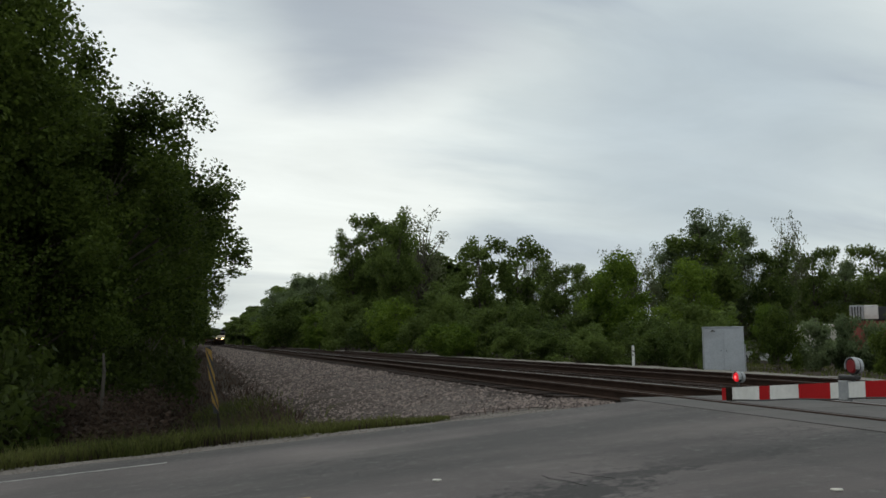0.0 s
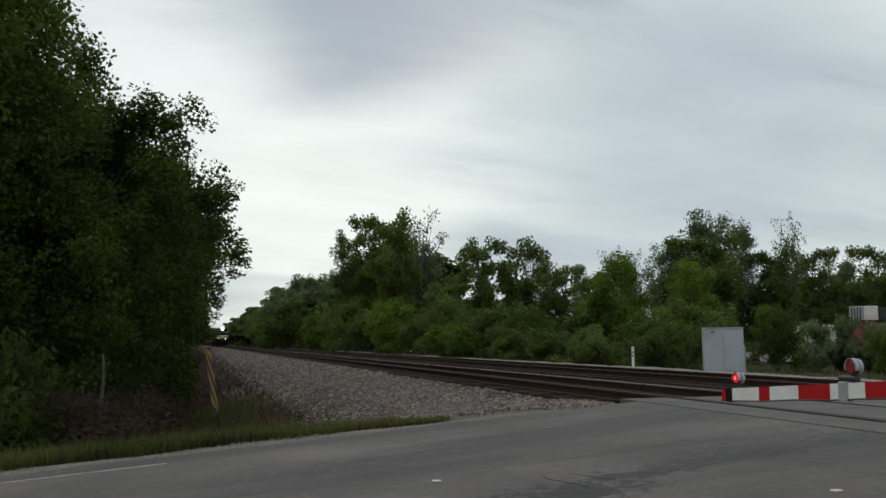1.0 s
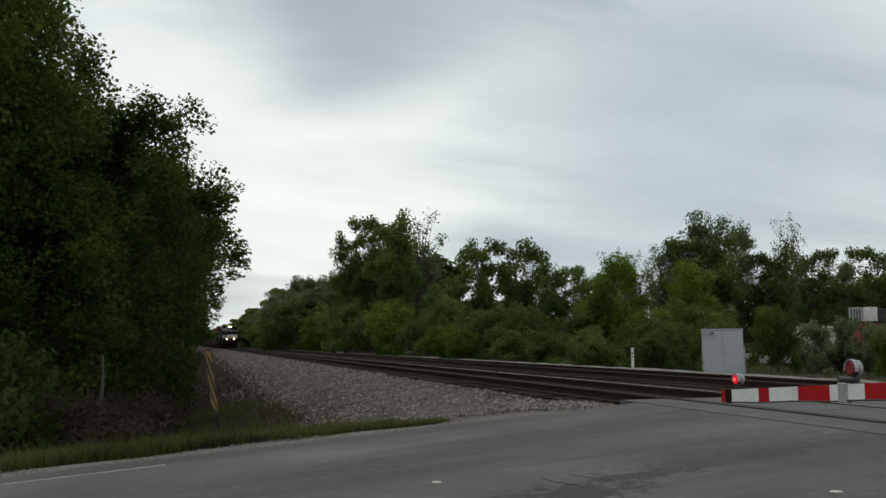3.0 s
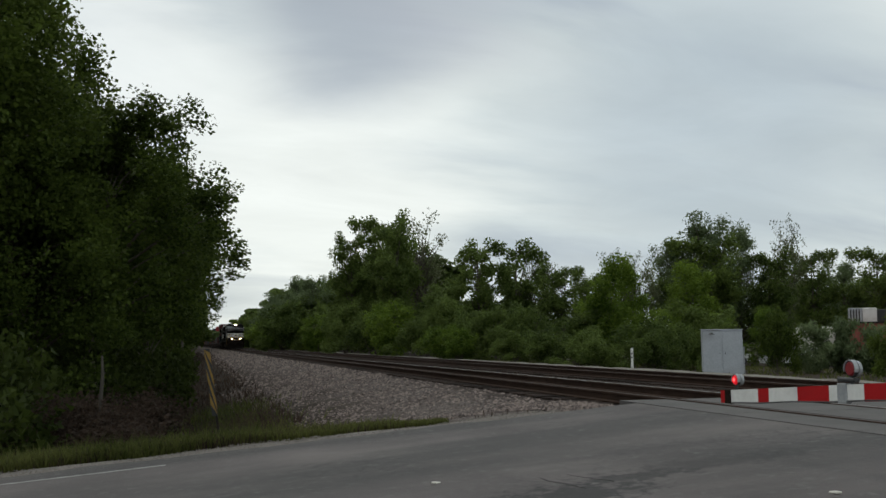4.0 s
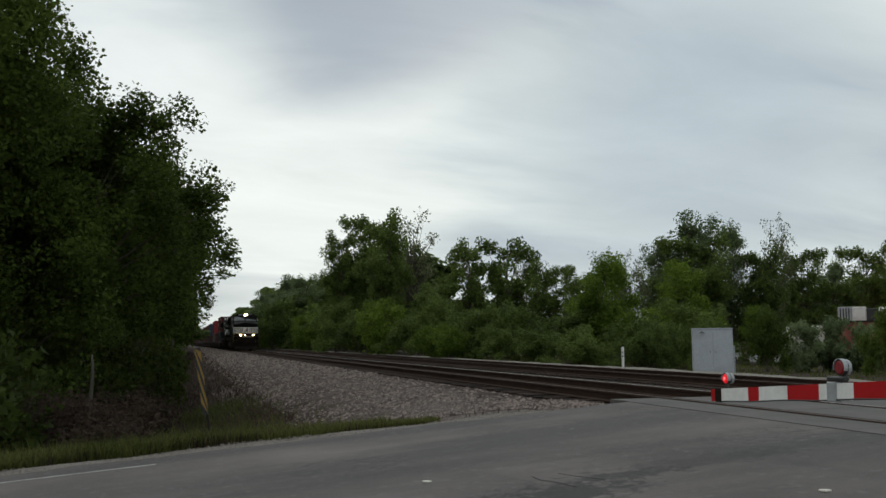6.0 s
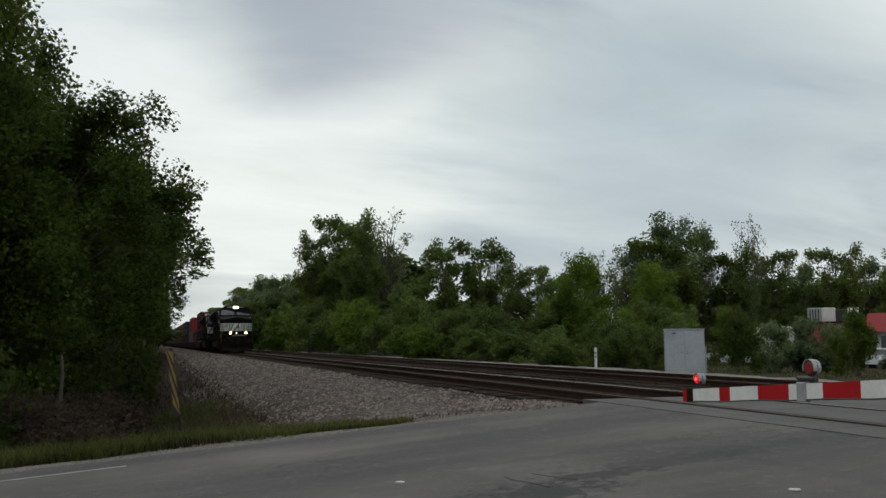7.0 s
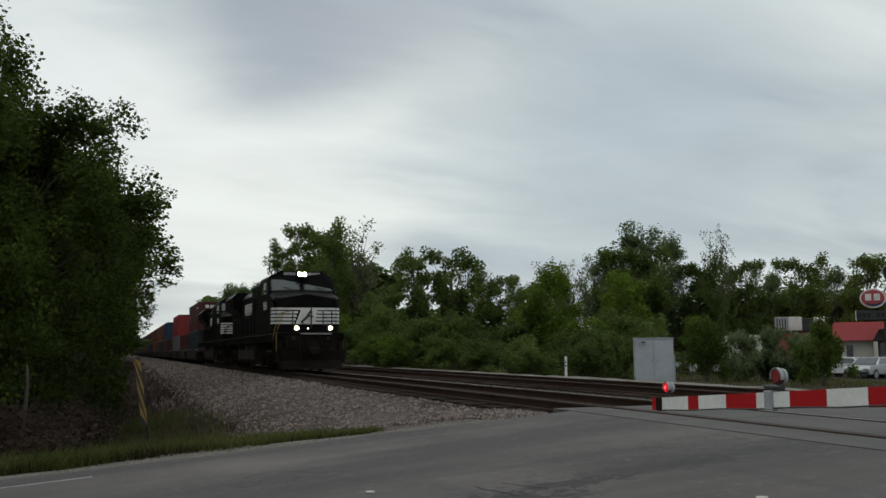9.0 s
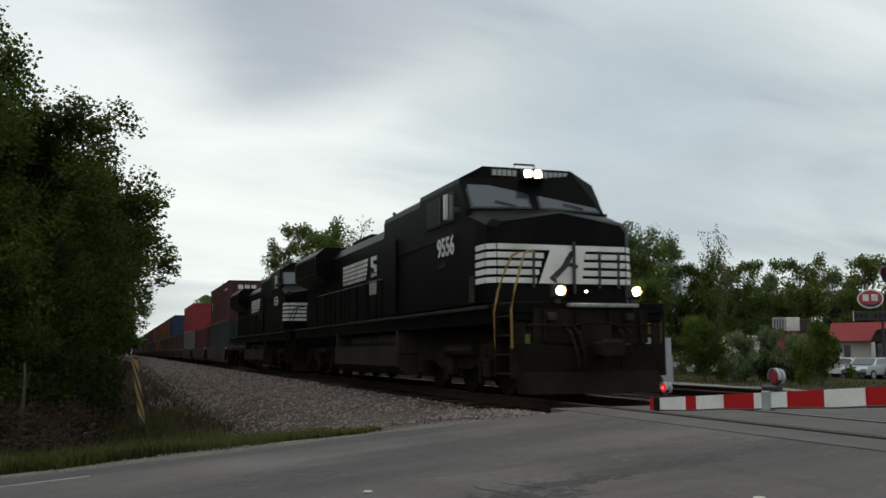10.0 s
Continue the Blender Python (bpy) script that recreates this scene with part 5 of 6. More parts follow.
def crossing_gate():
    ob = thing("crossing_gate", "lowered red and white striped crossing gate with red lamps", "crossing gate", m=pose(4.743, 2.3, float(road_z(4.6)) - 0.04))
    g = -float(road_z(4.6)) + 0.04
    # bar along +y, drooping a little to its tip; z0 is its centre height at the tip end
    y_tip, droop, spacing = 5.628, 0.066, 0.397
    mid = lambda y: (Vector((0.0, y, g + 0.360 + (y_tip - y) * droop)))
    tall = lambda y: 0.112 + (y_tip - y) * 0.008
    # stripe ends, from the tip
    ends = [0.0, 0.07, 0.60, 0.759]
    cols = ["red", "white", "red"]
    y = 0.759
    for k in range(9):
        ends.append(y + spacing)
        cols.append("white" if k % 2 == 0 else "red")
        y += spacing
    bar = part("bar", loft([[mid(y_tip - e) + Vector((dx, 0, dz * (tall(y_tip - e) - 0.012))) for dx, dz in ((-0.012, -0.5), (0.012, -0.5), (0.012, 0.5), (-0.012, 0.5))] for e in (0.02, 4.6, 5.75)]), GALV, ob)
    for a, b, c in zip(ends, ends[1:], cols):
        part("stripe", loft([[mid(y_tip - e) + Vector((dx, 0, dz * tall(y_tip - e))) for dx, dz in ((-0.017, -0.5), (0.017, -0.5), (0.017, 0.5), (-0.017, 0.5))] for e in (a + 0.001, b - 0.001)]),
             RED if c == "red" else WHITE, bar, f"{c} reflective stripe")
    part("tip_bracket", box(mid(y_tip - 0.125), (0.05, 0.10, 0.125), 0.006), GRIME, bar)
    part("clamp", box(mid(y_tip - 1.71), (0.055, 0.11, 0.15), 0.008), GALV, bar, "galvanised splice clamp")
    part("clamp_saddle", box(mid(y_tip - 1.76) + Vector((0, 0, 0.098)), (0.06, 0.20, 0.034), 0.01), DARK, bar)
    for e, lens, r in ((0.246, SIGNAL_RED, 0.050), (1.805, SIGNAL_DIM, 0.062)):
        c = mid(y_tip - e) + Vector((0, 0, 0.145 if r < 0.06 else 0.178))
        part("lamp_stem", tube([mid(y_tip - e), c], 0.014, seg=6), DARK, bar)
        lamp_head(bar, c, (-1, 0.0, 0), lens, r, "gate_lamp")
        part("lamp_back", tube([c + Vector((0.02, 0, 0)), c + Vector((0.05, 0, 0)), c + Vector((0.065, 0, 0))], [r * 1.02, r * 0.95, r * 0.5], seg=16), GALV, bar)
    wire = [mid(y_tip - 0.2 - 0.45 * k) + Vector((-0.02, 0, -0.055 - 0.008 * (k % 2))) for k in range(11)]
    part("lamp_cable", tube(wire, 0.006, seg=5), DARK, bar)
    # mast beside the road, out of the way
    part("mast", tube([(0, 0, 0), (0, 0, 3.9)], 0.06, seg=12), GALV, ob)
    part("mast_foot", box((0, 0, 0.15), (0.5, 0.5, 0.3), 0.03), GALV, ob)
    part("gate_drive", box((0, -0.12, g + 0.72), (0.34, 0.4, 0.62), 0.03), GALV, ob)
    part("counterweight", box((0, -0.75, g + 0.82), (0.12, 0.7, 0.2), 0.02), GRIME, ob)


crossing_gate()


def far_signal():
    ob = thing("crossing_signal", "crossing signal mast with dark round flashing lamps", "signal", m=pose(17.0, 16.95, float(ground_z(17.0, 16.95)) - 0.02))
    part("mast", tube([(0, 0, 0), (0, 0, 4.3)], 0.06, seg=12), GALV, ob)
    part("mast_foot", box((0, 0, 0.2), (0.6, 0.6, 0.5), 0.03), GALV, ob)
    arm = part("lamp_bar", tube([(0, -0.8, 2.9), (0, 0.8, 2.9)], 0.035, seg=8), DARK, ob)
    for y in (-0.78, 0.78):
        disc = part("backing_disc", tube([(0.02, y, 2.9), (0.04, y, 2.9)], 0.25, seg=24), DARK, arm)
        lamp_head(disc, (-0.06, y, 2.9), (-1, 0, 0), SIGNAL_OFF, 0.15)
    for s in (-1, 1):
        part("crossbuck_board", box((-0.09, 0, 3.75), (0.02, 1.2, 0.22), 0.004, m=Matrix.Rotation(radians(45 * s), 4, "X")) if s > 0 else box((-0.115, 0, 3.75), (0.02, 1.2, 0.22), 0.004, m=Matrix.Rotation(radians(-45), 4, "X")), WHITE, ob, "white crossbuck board")


far_signal()


def equipment_cabinet():
    x, y = 18.08, 30.15
    z = float(ground_z(x, y))
    ob = thing("equipment_cabinet", "weathered silver metal signal cabinet beside the tracks", "cabinet", m=pose(x, y, z - 0.02, 0, 0, -28))
    part("plinth", box((0, 0, 0.06), (1.5, 1.0, 0.16), 0.02), CONCRETE, ob)
    part("body", box((0, 0, 0.95), (1.36, 0.88, 1.66), 0.025), SILVER, ob)
    part("roof", box((0, -0.01, 1.795), (1.39, 0.93, 0.035), 0.012), SILVER, ob)
    for a, b in ((-0.66, -0.004), (0.004, 0.66)):
        d = part("door", box(((a + b) / 2, -0.452, 0.95), (b - a, 0.03, 1.56), 0.006), SILVER, ob)
        part("handle", tube([((a + b) / 2 + (0.24 if a < 0 else -0.24), -0.474, 0.94), ((a + b) / 2 + (0.24 if a < 0 else -0.24), -0.477, 1.02)], 0.007, seg=6), DARK, d)
    lampx = part("lamp_arm", tube([(-0.36, -0.46, 1.64), (-0.36, -0.64, 1.68)], 0.012, seg=6), DARK, ob)
    part("lamp_shade", tube([(-0.36, -0.64, 1.70), (-0.36, -0.64, 1.63)], [0.03, 0.11], seg=12), DARK, lampx, "small dark lamp shade")
    for k in range(3):
        part("conduit", tube([(0.71, -0.3 + 0.2 * k, 0.05), (0.71, -0.3 + 0.2 * k, 1.2)], 0.03, seg=8), GALV, ob)


equipment_cabinet()


def white_post():
    x, y = 15.7, 32.35
    z = float(ground_z(x, y))
    ob = thing("marker_post", "thin white marker post standing beside the far track", "post", m=pose(x, y, z - 0.1))
    part("shaft", tube([(0, 0, 0), (0, 0, 0.70 - z)], 0.05, seg=10), WHITE, ob)
    part("cap", tube([(0, 0, 0.70 - z), (0, 0, 0.73 - z)], [0.055, 0.03], seg=10), GALV, ob)
    for k in range(2):
        part("mark_bar", box((-0.03, -0.05, 0.52 - z - 0.14 * k), (0.05, 0.02, 0.05)), DARK, ob)


white_post()


def object_marker():
    """The leaning yellow panel with black slanting bands at the culvert."""
    x, y = 0.50, 16.6
    z = float(ground_z(x, y))
    ob = thing("hazard_marker", "leaning yellow and black striped hazard marker on a steel post", "road sign", m=pose(x + 0.07, y, z - 0.05, 0, -8.0, 0))
    h = -z + 0.05
    part("post", box((0.02, 0, (h + 0.72) / 2 - 0.1), (0.035, 0.05, h + 0.72), 0.004), TANK, ob)
    w, low, top = 0.048, h - 0.30, h + 0.82
    face = Matrix.Rotation(radians(90), 4, "X")
    panel = part("panel", plate([(-w, low), (w, low), (w, top), (-w, top)], Matrix.Translation((0, -0.03, 0)) @ face, 0.008), YELLOW, ob, "yellow reflective panel")
    slant, tall = 0.55, 0.20
    k = low - slant
    while k < top:
        pts = [(-w, k + slant), (w, k), (w, k + tall), (-w, k + tall + slant)]
        pts = [(u, min(max(v, low), top)) for u, v in pts]
        if pts[2][1] - pts[1][1] > 0.01 or pts[3][1] - pts[0][1] > 0.01:
            bm = bmesh.new()
            m = Matrix.Translation((0, -0.040, 0)) @ face
            f0, f1 = ([bm.verts.new(m @ Vector((u, v, d))) for u, v in pts] for d in (0, 0.004))
            bm.faces.new(f0)
            bm.faces.new(f1[::-1])
            for i in range(4):
                try:
                    bm.faces.new((f0[i], f0[(i + 1) % 4], f1[(i + 1) % 4], f1[i]))
                except ValueError:
                    pass
            part("black_band", bm, DARK, panel)
        k += 0.40


object_marker()


# ---- the eating place and car park beyond the tracks ----
def car(x, y, turn, paint, word):
    z = float(ground_z(x, y))
    ob = thing("parked_car", f"{word} car parked beyond the tracks", "car", "parked cars", m=pose(x, y, z, 0, 0, turn))
    m = PAINT_CAR[paint]
    side = [(-2.2, 0.35), (-2.25, 0.62), (-2.1, 0.85), (-1.2, 0.95), (-0.55, 1.38), (0.9, 1.42), (1.75, 1.0), (2.2, 0.92), (2.28, 0.6), (2.2, 0.35)]
    rings = [[(s * w, a * k, b) for a, b in side] for s, w, k in ((-1, 0.86, 0.985), (-1, 0.80, 1.0), (1, 0.80, 1.0), (1, 0.86, 0.985))]
    rings = [[(xx, a, b) for (xx, a, b) in r] for r in rings]
    body = part("body", loft([[(xx * (1 - 0.16 * max(0, b - 0.95) / 0.45), a, b) for xx, a, b in r] for r in (rings[0], rings[3])]), m, ob)
    for s in (-1, 1):
        part("side_glass", loft([[(s * (0.865 - 0.03), a, 0.98) for a in (-1.0,)] * 1 + [(s * 0.835, 1.55, 0.98), (s * 0.755, 0.85, 1.36), (s * 0.755, -0.5, 1.34)],
                                 [(s * 0.855, -1.0, 0.98), (s * 0.855, 1.55, 0.98), (s * 0.775, 0.85, 1.36), (s * 0.775, -0.5, 1.34)]]), GLASS, body)
        for a in (-1.4, 1.38):
            w = part("wheel", tube([(s * 0.70, a, 0.33), (s * 0.89, a, 0.33)], 0.33, seg=18), DARK, ob)
            part("rim", tube([(s * 0.892, a, 0.33), (s * 0.90, a, 0.33)], [0.21, 0.18], seg=14), GALV, w)
        part("headlamp", box((s * 0.62, -2.2, 0.68), (0.32, 0.08, 0.13), 0.02), GALV, body)
    part("windscreen", loft([[(-0.72, -1.2, 0.97), (0.72, -1.2, 0.97), (0.66, -0.6, 1.35), (-0.66, -0.6, 1.35)], [(-0.72, -1.23, 0.99), (0.72, -1.23, 0.99), (0.66, -0.63, 1.37), (-0.66, -0.63, 1.37)]]), GLASS, body)
    part("bumper", box((0, -2.22, 0.45), (1.6, 0.12, 0.18), 0.03), DARK, body)


PAINT_CAR = {
    "white": material("car_white", (0.70, 0.70, 0.69), (0.80, 0.80, 0.79), 2, 30, 0.3, bump=0, coat=0.6),
    "silver": material("car_silver", (0.42, 0.43, 0.45), (0.5, 0.51, 0.53), 2, 30, 0.35, metal=0.4, bump=0, coat=0.6),
}


def at(bearing, dist):
    return dist * math.sin(radians(bearing)), dist * math.cos(radians(bearing))


for b, d, turn, paint, word in ((31.1, 84, 60, "white", "white"), (34.9, 70, 40, "white", "white"), (35.7, 74, 75, "silver", "silver-grey"), (41.6, 70, 20, "white", "white"), (42.7, 68, -70, "silver", "silver-grey"),
                                (43.5, 70, -60, "silver", "silver-grey"), (44.6, 70, -40, "white", "white")):
    car(*at(b, d), turn, paint, word)


def eatery():
    x, y = at(40.75, 85)
    z = float(ground_z(x, y))
    ob = thing("restaurant", "low restaurant with red mansard roof, cream walls and brick wing", "building", m=pose(x, y, z - 0.05, 0, 0, -41))
    part("wall", box((7.2, 5.0, 1.4), (14.0, 9.5, 2.9)), STUCCO, ob)
    # sloping red roof skirt with standing ribs
    roof = part("roof", loft([[(-0.5, -0.5, 2.65), (14.7, -0.5, 2.65), (14.7, 10.4, 2.65), (-0.5, 10.4, 2.65)], [(0.1, 0.1, 4.15), (14.1, 0.1, 4.15), (14.1, 9.9, 4.15), (0.1, 9.9, 4.15)]]), ROOF_RED, ob)
    for k in range(30):
        part("roof_rib", tube([(-0.4 + 0.5 * k, -0.5, 2.67), (0.2 + 0.48 * k, 0.09, 4.15)], 0.025, seg=4), ROOF_RED, roof)
    for a, b in ((0.95, 1.45), (9.5, 11.0), (11.6, 13.0)):
        w = part("window", box(((a + b) / 2, 0.235, 1.45), (b - a, 0.06, 1.7)), DARK, ob)
        part("pane", box(((a + b) / 2, 0.2, 1.45), (b - a - 0.1, 0.02, 1.6)), GLASS, w)
    e = part("entrance", box((4.9, 0.15, 1.3), (3.2, 0.3, 2.5), 0.02), DARK, ob, "dark glazed entrance")
    part("door_pane", box((4.9, -0.01, 1.3), (2.9, 0.02, 2.3)), GLASS, e)
    gable = part("canopy", loft([[(2.9, -1.6, 2.55), (7.4, -1.6, 2.55), (6.9, -1.6, 3.5), (5.2, -1.6, 3.85), (3.4, -1.6, 3.5)], [(2.9, 0.3, 2.55), (7.4, 0.3, 2.55), (6.9, 0.3, 3.5), (5.2, 0.3, 3.85), (3.4, 0.3, 3.5)]]), TANK, ob, "grey entrance canopy")
    for q in (3.1, 7.2):
        part("canopy_post", box((q, -1.45, 1.25), (0.3, 0.3, 2.6), 0.02), STUCCO, ob)
    part("brick_wing", box((-2.7, 5.4, 1.75), (5.3, 7.6, 3.5)), BRICK_RED, ob, "red brick wing")
    part("rear_wing", box((-8.4, 5.6, 1.35), (6.0, 7.0, 2.7)), STUCCO, ob)
    part("parapet", box((-2.7, 1.55, 3.5), (5.4, 0.16, 0.14)), TANK, ob)
    for q, w, h, mat in ((-4.12, 1.1, 1.25, GALV), (-3.0, 1.1, 1.25, WHITE), (-1.98, 0.9, 1.1, DARK), (-8.5, 0.7, 0.5, WHITE), (-6.4, 0.8, 0.5, WHITE)):
        u = part("rooftop_unit", box((q, 3.4, (3.5 if q > -5.4 else 2.7) + h / 2), (w, 1.4, h), 0.05), mat, ob, "rooftop air-conditioning unit")
        for k in range(4 if mat is GALV else 0):
            part("louvre", box((q + w * (-0.3 + 0.2 * k), 2.69, 3.5 + h * 0.5), (w * 0.07, 0.03, h * 0.8)), TANK, u)
    part("flue", tube([(-1.48, 3.4, 4.35), (-0.62, 3.4, 4.35)], 0.38, seg=16), WHITE, ob, "round white roof vent")
    part("flue_stand", box((-1.0, 3.4, 3.75), (0.5, 0.5, 0.7)), TANK, ob)


eatery()


def pole_sign():
    x, y = at(42.85, 78)
    z = float(ground_z(x, y))
    ob = thing("pole_sign", "roadside pole sign with a red oval over a dark board", "sign", m=pose(x, y, z - 0.05, 0, 0, -41))
    blue = PAINT["blue"]
    for q in (0.75,):
        part("pole", tube([(q, 0, 0), (q, 0, 5.3)], 0.1, seg=10), DARK, ob)
    oval = lambda w, h, y, n=28: [(w * math.cos(2 * math.pi * k / n), y, 5.72 + h * math.sin(2 * math.pi * k / n)) for k in range(n)]
    o = part("sign_cabinet", loft([oval(0.9, 0.72, -0.2), oval(0.9, 0.72, 0.25)]), WHITE, ob)
    part("oval_face", loft([oval(0.8, 0.62, -0.23), oval(0.8, 0.62, -0.205)]), ROOF_RED, o, "red oval sign face")
    part("oval_band", loft([[(a * 0.77, q, 5.66 - 0.5 * math.sqrt(max(0, 1 - (a / 1.03) ** 2)) * t - 0.1) for a, t in ((-0.85, 0.3), (-0.3, 0.85), (0.3, 0.95), (0.8, 0.6), (0.9, 0.1), (0.3, 0.55), (-0.3, 0.5))] for q in (-0.245, -0.235)]), blue, o, "blue band on the sign")
    for c in (-0.32, 0.28):
        part("letter_block", box((c, -0.245, 5.8), (0.42, 0.02, 0.5), 0.006), WHITE, o, "white block in place of a logo letter")
    b = part("reader_board", box((0, 0, 4.45), (2.4, 0.4, 0.72), 0.03), DARK, ob, "dark reader board with unreadable lettering")
    for k in range(7):
        if k != 3:
            part("letter_bar", box((-0.98 + 0.32 * k, -0.21, 4.46), (0.22, 0.02, 0.32)), TANK, b)
    part("board_edge", box((-1.22, 0, 4.45), (0.05, 0.42, 0.74)), WHITE, b)


pole_sign()


# ---- loose stones, grass and weeds ----
def scatter_stones():
    rng = np.random.default_rng(4)
    n, far = 16000, 9000
    y = 13.05 + (46 - 13.05) * rng.random(n) ** 1.9
    x = 6.45 - (6.45 - 1.4) * rng.random(n) ** 0.9 * np.clip((y - 12.8) / 4.5, 0.25, 1)
    y = np.concatenate((y, 32 + 220 * rng.random(far) ** 1.9))
    x = np.concatenate((x, 6.45 - 3.9 * rng.random(far) ** 1.25))
    z = ground_z(x, y)
    s = np.concatenate((rng.uniform(0.022, 0.06, n), rng.uniform(0.04, 0.08, far) * (1 + (y[n:] - 32) / 130)))
    n += far
    base = np.array([(1, 0, 0), (0, 1, 0), (-1, 0, 0), (0, -1, 0), (0, 0, 0.7), (0, 0, -0.7)], float)
    v = base[None] * s[:, None, None] * rng.uniform(0.55, 1.25, (n, 6, 1))
    a = rng.uniform(0, 6.3, n)
    c, d = np.cos(a)[:, None], np.sin(a)[:, None]
    v = np.stack((v[..., 0] * c - v[..., 1] * d, v[..., 0] * d + v[..., 1] * c, v[..., 2]), -1)
    v += np.stack((x, y, z + s * 0.15), 1)[:, None]
    tri = [(0, 1, 4), (1, 2, 4), (2, 3, 4), (3, 0, 4)]  # the undersides lie in the bank
    faces = [tuple(6 * k + i for i in t) for k in range(n) for t in tri]
    tagged(mesh_from("ballast_stones", v.reshape(-1, 3), faces, STONE), "loose grey crushed ballast stones on the bank", "ballast", kind="stuff")


scatter_stones()


def shoulder_gravel():
    """Small pale stones spilled along the edge of the asphalt."""
    rng = np.random.default_rng(21)
    n = 5000
    x = rng.uniform(-9, 5.2, n)
    y = 12.62 + 0.16 * np.sin(x * 1.7) + 0.75 * rng.random(n) - 0.12 * step(1.0, 5.0, x)
    z = road_z(x) - 0.012
    s = 0.006 + 0.014 * rng.random(n) ** 2
    base = np.array([(1, 0, 0), (0, 1, 0), (-1, 0, 0), (0, -1, 0), (0, 0, 0.8), (0, 0, -0.8)], float)
    v = base[None] * s[:, None, None] * rng.uniform(0.6, 1.3, (n, 6, 1)) + np.stack((x, y, z + s * 0.2), 1)[:, None]
    tri = [(0, 1, 4), (1, 2, 4), (2, 3, 4), (3, 0, 4)]
    faces = [tuple(6 * k + i for i in t) for k in range(n) for t in tri]
    tagged(mesh_from("shoulder_gravel", v.reshape(-1, 3), faces, SHOULDER), "loose pale gravel along the asphalt edge", "gravel", kind="stuff")


shoulder_gravel()


def blades(name, x, y, tall, wide, mat, label, seed, lean=0.35):
    rng = np.random.default_rng(seed)
    n = len(x)
    z = ground_z(x, y) - 0.02
    z = np.where((y < 14.2) & (y > 12), np.maximum(z, road_z(x) - 0.06), z)
    h = tall * rng.uniform(0.45, 1.25, n)
    a = rng.uniform(0, 2 * np.pi, n)
    dx, dy = np.cos(a) * wide, np.sin(a) * wide
    bx, by = rng.normal(size=n) * lean * h, rng.normal(size=n) * lean * h
    v = np.stack((np.stack((x - dx, y - dy, z), 1), np.stack((x + dx, y + dy, z), 1),
                  np.stack((x + dx * 0.7 + bx * 0.35, y + dy * 0.7 + by * 0.35, z + h * 0.6), 1), np.stack((x - dx * 0.7 + bx * 0.35, y - dy * 0.7 + by * 0.35, z + h * 0.6), 1),
                  np.stack((x + bx, y + by, z + h), 1)), 1).reshape(-1, 3)
    faces = [f for k in range(0, 5 * n, 5) for f in ((k, k + 1, k + 2, k + 3), (k + 3, k + 2, k + 4))]
    tagged(mesh_from(name, v, faces, mat), label, "grass", kind="stuff")


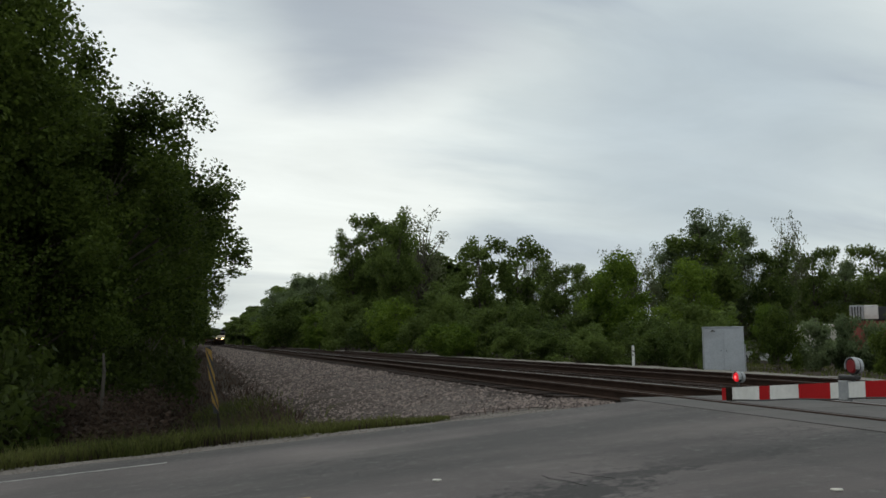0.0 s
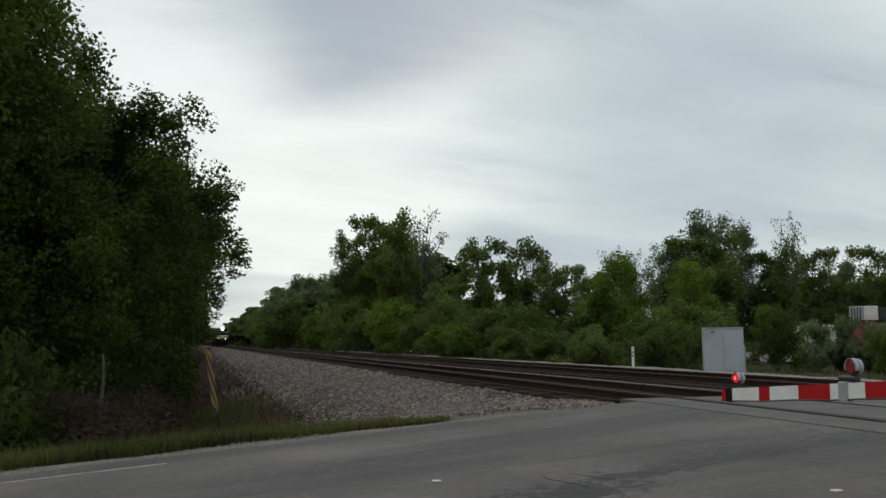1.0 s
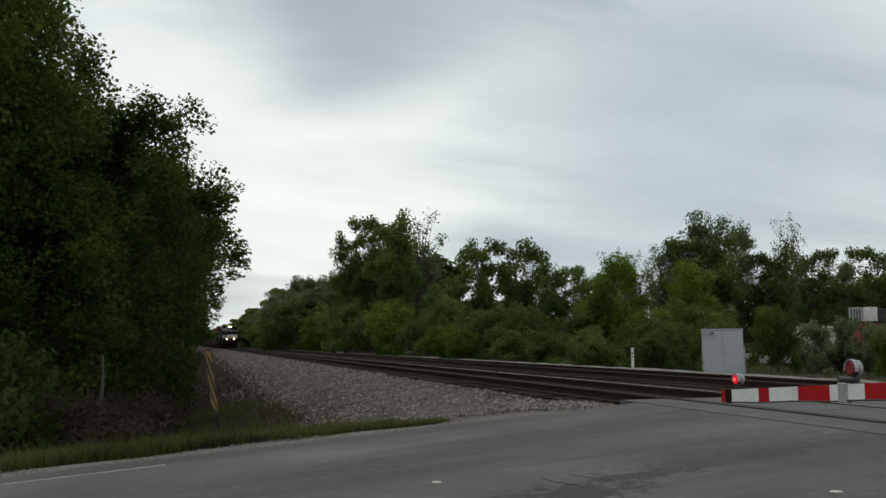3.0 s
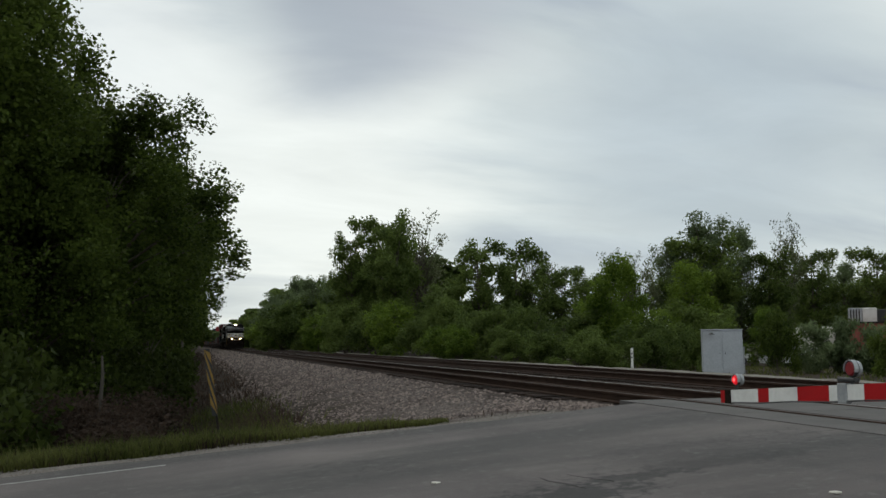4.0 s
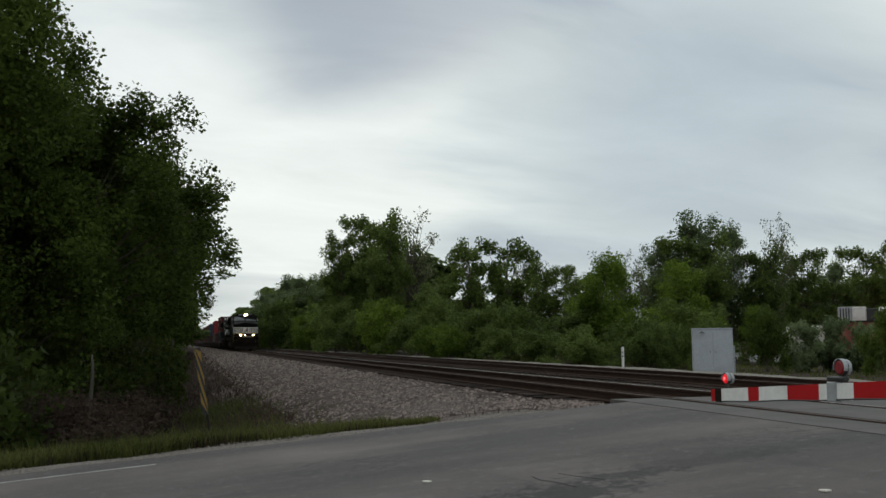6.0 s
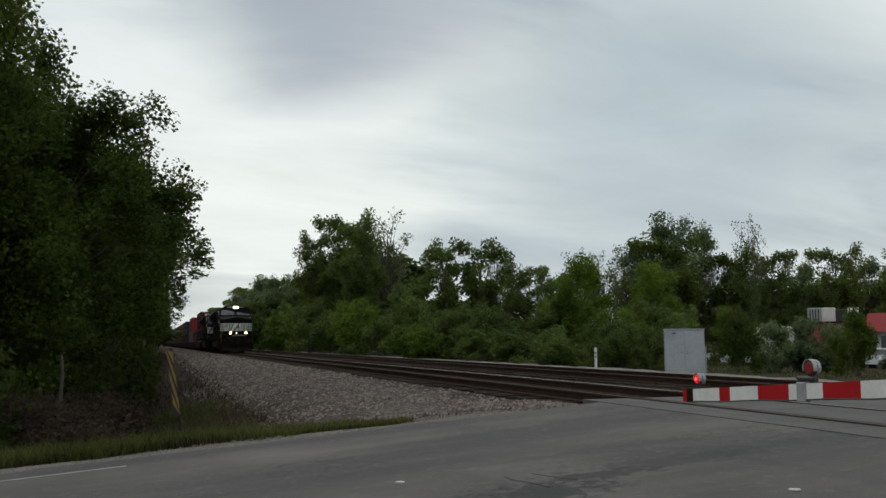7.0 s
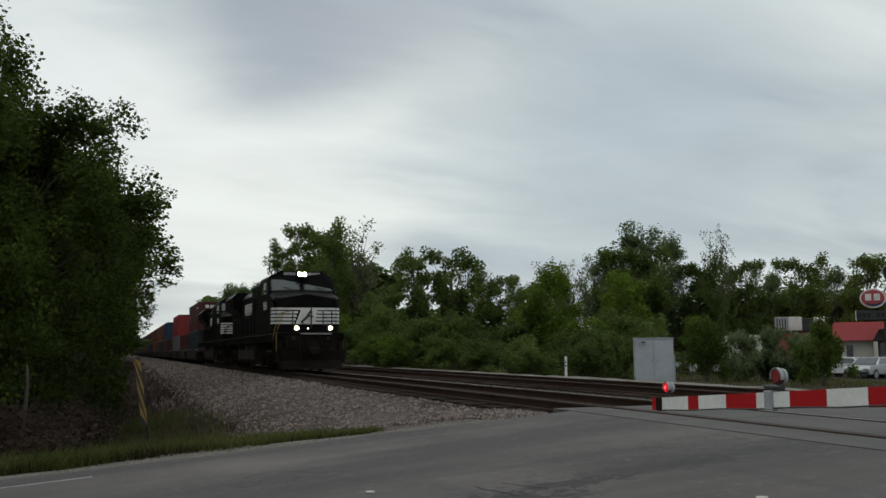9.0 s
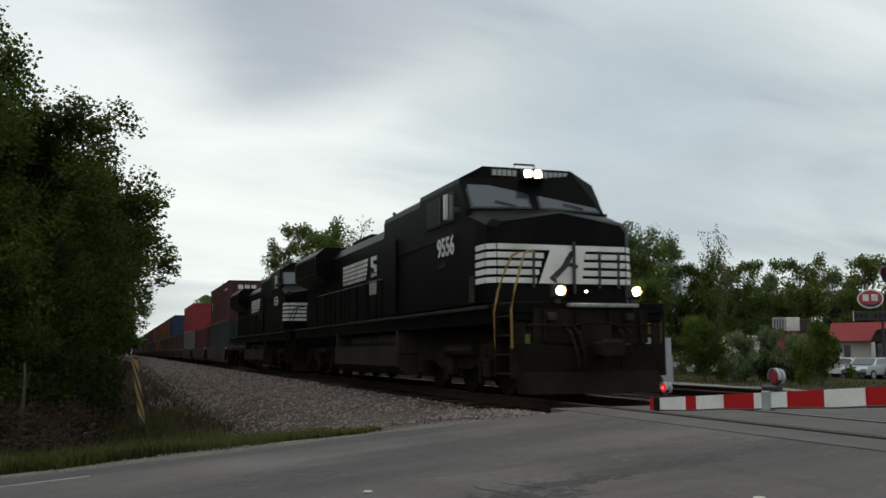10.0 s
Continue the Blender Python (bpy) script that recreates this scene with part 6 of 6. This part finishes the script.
def verge():
    rng = np.random.default_rng(9)
    n = 26000
    x = rng.uniform(-9, 3.6, n)
    room = 0.35 + 1.6 * (1 - step(0.0, 3.8, x))
    y = 13.5 + room * rng.random(n) ** 1.3 + 0.12 * np.sin(x * 3)
    blades("verge_grass", x, y, 0.23 * (1 - 0.65 * step(-0.5, 3.6, x)), 0.010, GRASS, "green rough grass along the road edge", 1)
    n = 3500
    x, y = rng.uniform(-9, 3.0, n), rng.uniform(13.7, 15.2, n)
    blades("tall_verge_grass", x, y, 0.33 * (1 - 0.5 * step(0, 3.0, x)), 0.008, GRASS, "tall thin grass stems along the road edge", 2, 0.2)
    n = 2200
    x = rng.normal(0.4, 1.5, n)
    y = 13.5 + 1.5 * rng.random(n) ** 1.4
    blades("dry_weeds", x, y, 0.20 * (1 - 0.5 * step(0, 4.0, x)), 0.007, BRUSH, "dry brown weeds at the foot of the ballast", 3, 0.25)
    n = 9000
    x = 16.8 + 23 * rng.random(n) ** 1.2
    y = rng.uniform(14.5, 70, n)
    blades("trackside_grass", x, y, 0.15, 0.03, GRASS, "green grass between the tracks and the car park", 4)
    n = 9000
    x, y = rng.uniform(-3.2, 2.2, n), rng.uniform(15.0, 28, n)
    blades("ditch_weeds", x, y, 0.34, 0.012, BRUSH, "brown dry weeds and litter in the ditch", 5, 0.6)
    n = 2600
    x, y = rng.normal(1.0, 0.8, n), rng.uniform(17.0, 34, n)
    fy = 24 + 230 * rng.random(6000) ** 1.9
    far = -0.2 + (2.7 + 0.008 * fy) * rng.random(6000) ** 1.7
    blades("bank_litter", far, fy, 0.26, 0.03, BRUSH, "brown dead weeds and litter on the bank", 7, 0.7)
    blades("bank_weeds", x, y, 0.38, 0.014, GRASS, "green weeds on the edge of the bank", 6, 0.5)


verge()


# ---- sleepers: the nearest as pieces, the rest joined ----
def sleepers():
    rng = random.Random(8)
    me = None
    for cx, y0, y1, owner in ((NEAR_X, 13.9, 90, "near"), (FAR_X, 13.9, 70, "far")):
        bed = thing("track_bed", "dark creosoted wooden sleepers under the rails", "sleepers", "sleepers of the tracks", m=pose(cx, 0, 0))
        y = y0
        while y < y1:
            if me is None:
                ob = part("sleeper", box((0, 0, 0), (2.6, 0.23, 0.2), 0.012), TIE, bed)
                me = ob.data
            else:
                ob = new("sleeper", me)
                ob.parent = bed
            ob.matrix_basis = pose(rng.uniform(-0.03, 0.03), y, -0.278 + rng.uniform(-0.008, 0.004), 0, 0, rng.uniform(-0.8, 0.8))
            y += 0.5
        verts, faces = [], []
        for k in range(520):
            yy = y1 + 0.5 * k
            i = len(verts)
            verts += [(cx + sx * 1.3, yy + sy * 0.115, -0.178 + sz) for sz in (-0.2, 0) for sx, sy in ((-1, -1), (1, -1), (1, 1), (-1, 1))]
            faces += [tuple(i + q for q in f) for f in ((4, 5, 6, 7), (0, 1, 5, 4), (1, 2, 6, 5), (2, 3, 7, 6), (3, 0, 4, 7))]
        tagged(mesh_from("distant_sleepers", verts, faces, TIE_FAR), "dark wooden sleepers far along the track", "sleepers", kind="stuff")


sleepers()



# nose of the leading locomotive along y
NOSE = [(0.0, 281.9), (2.5, 215.4), (4.5, 162.1), (5.5, 135.5), (7.5, 82.0), (8.0, 68.75), (8.5, 55.5), (9.0, 42.3), (9.5, 29.2), (10.0, 16.1)]


def motions():
    for ob, back in TRAIN:
        walk(ob, [(t, pose(NEAR_X, y + back, BASE.get(ob.name, 0.0))) for t, y in NOSE])


motions()
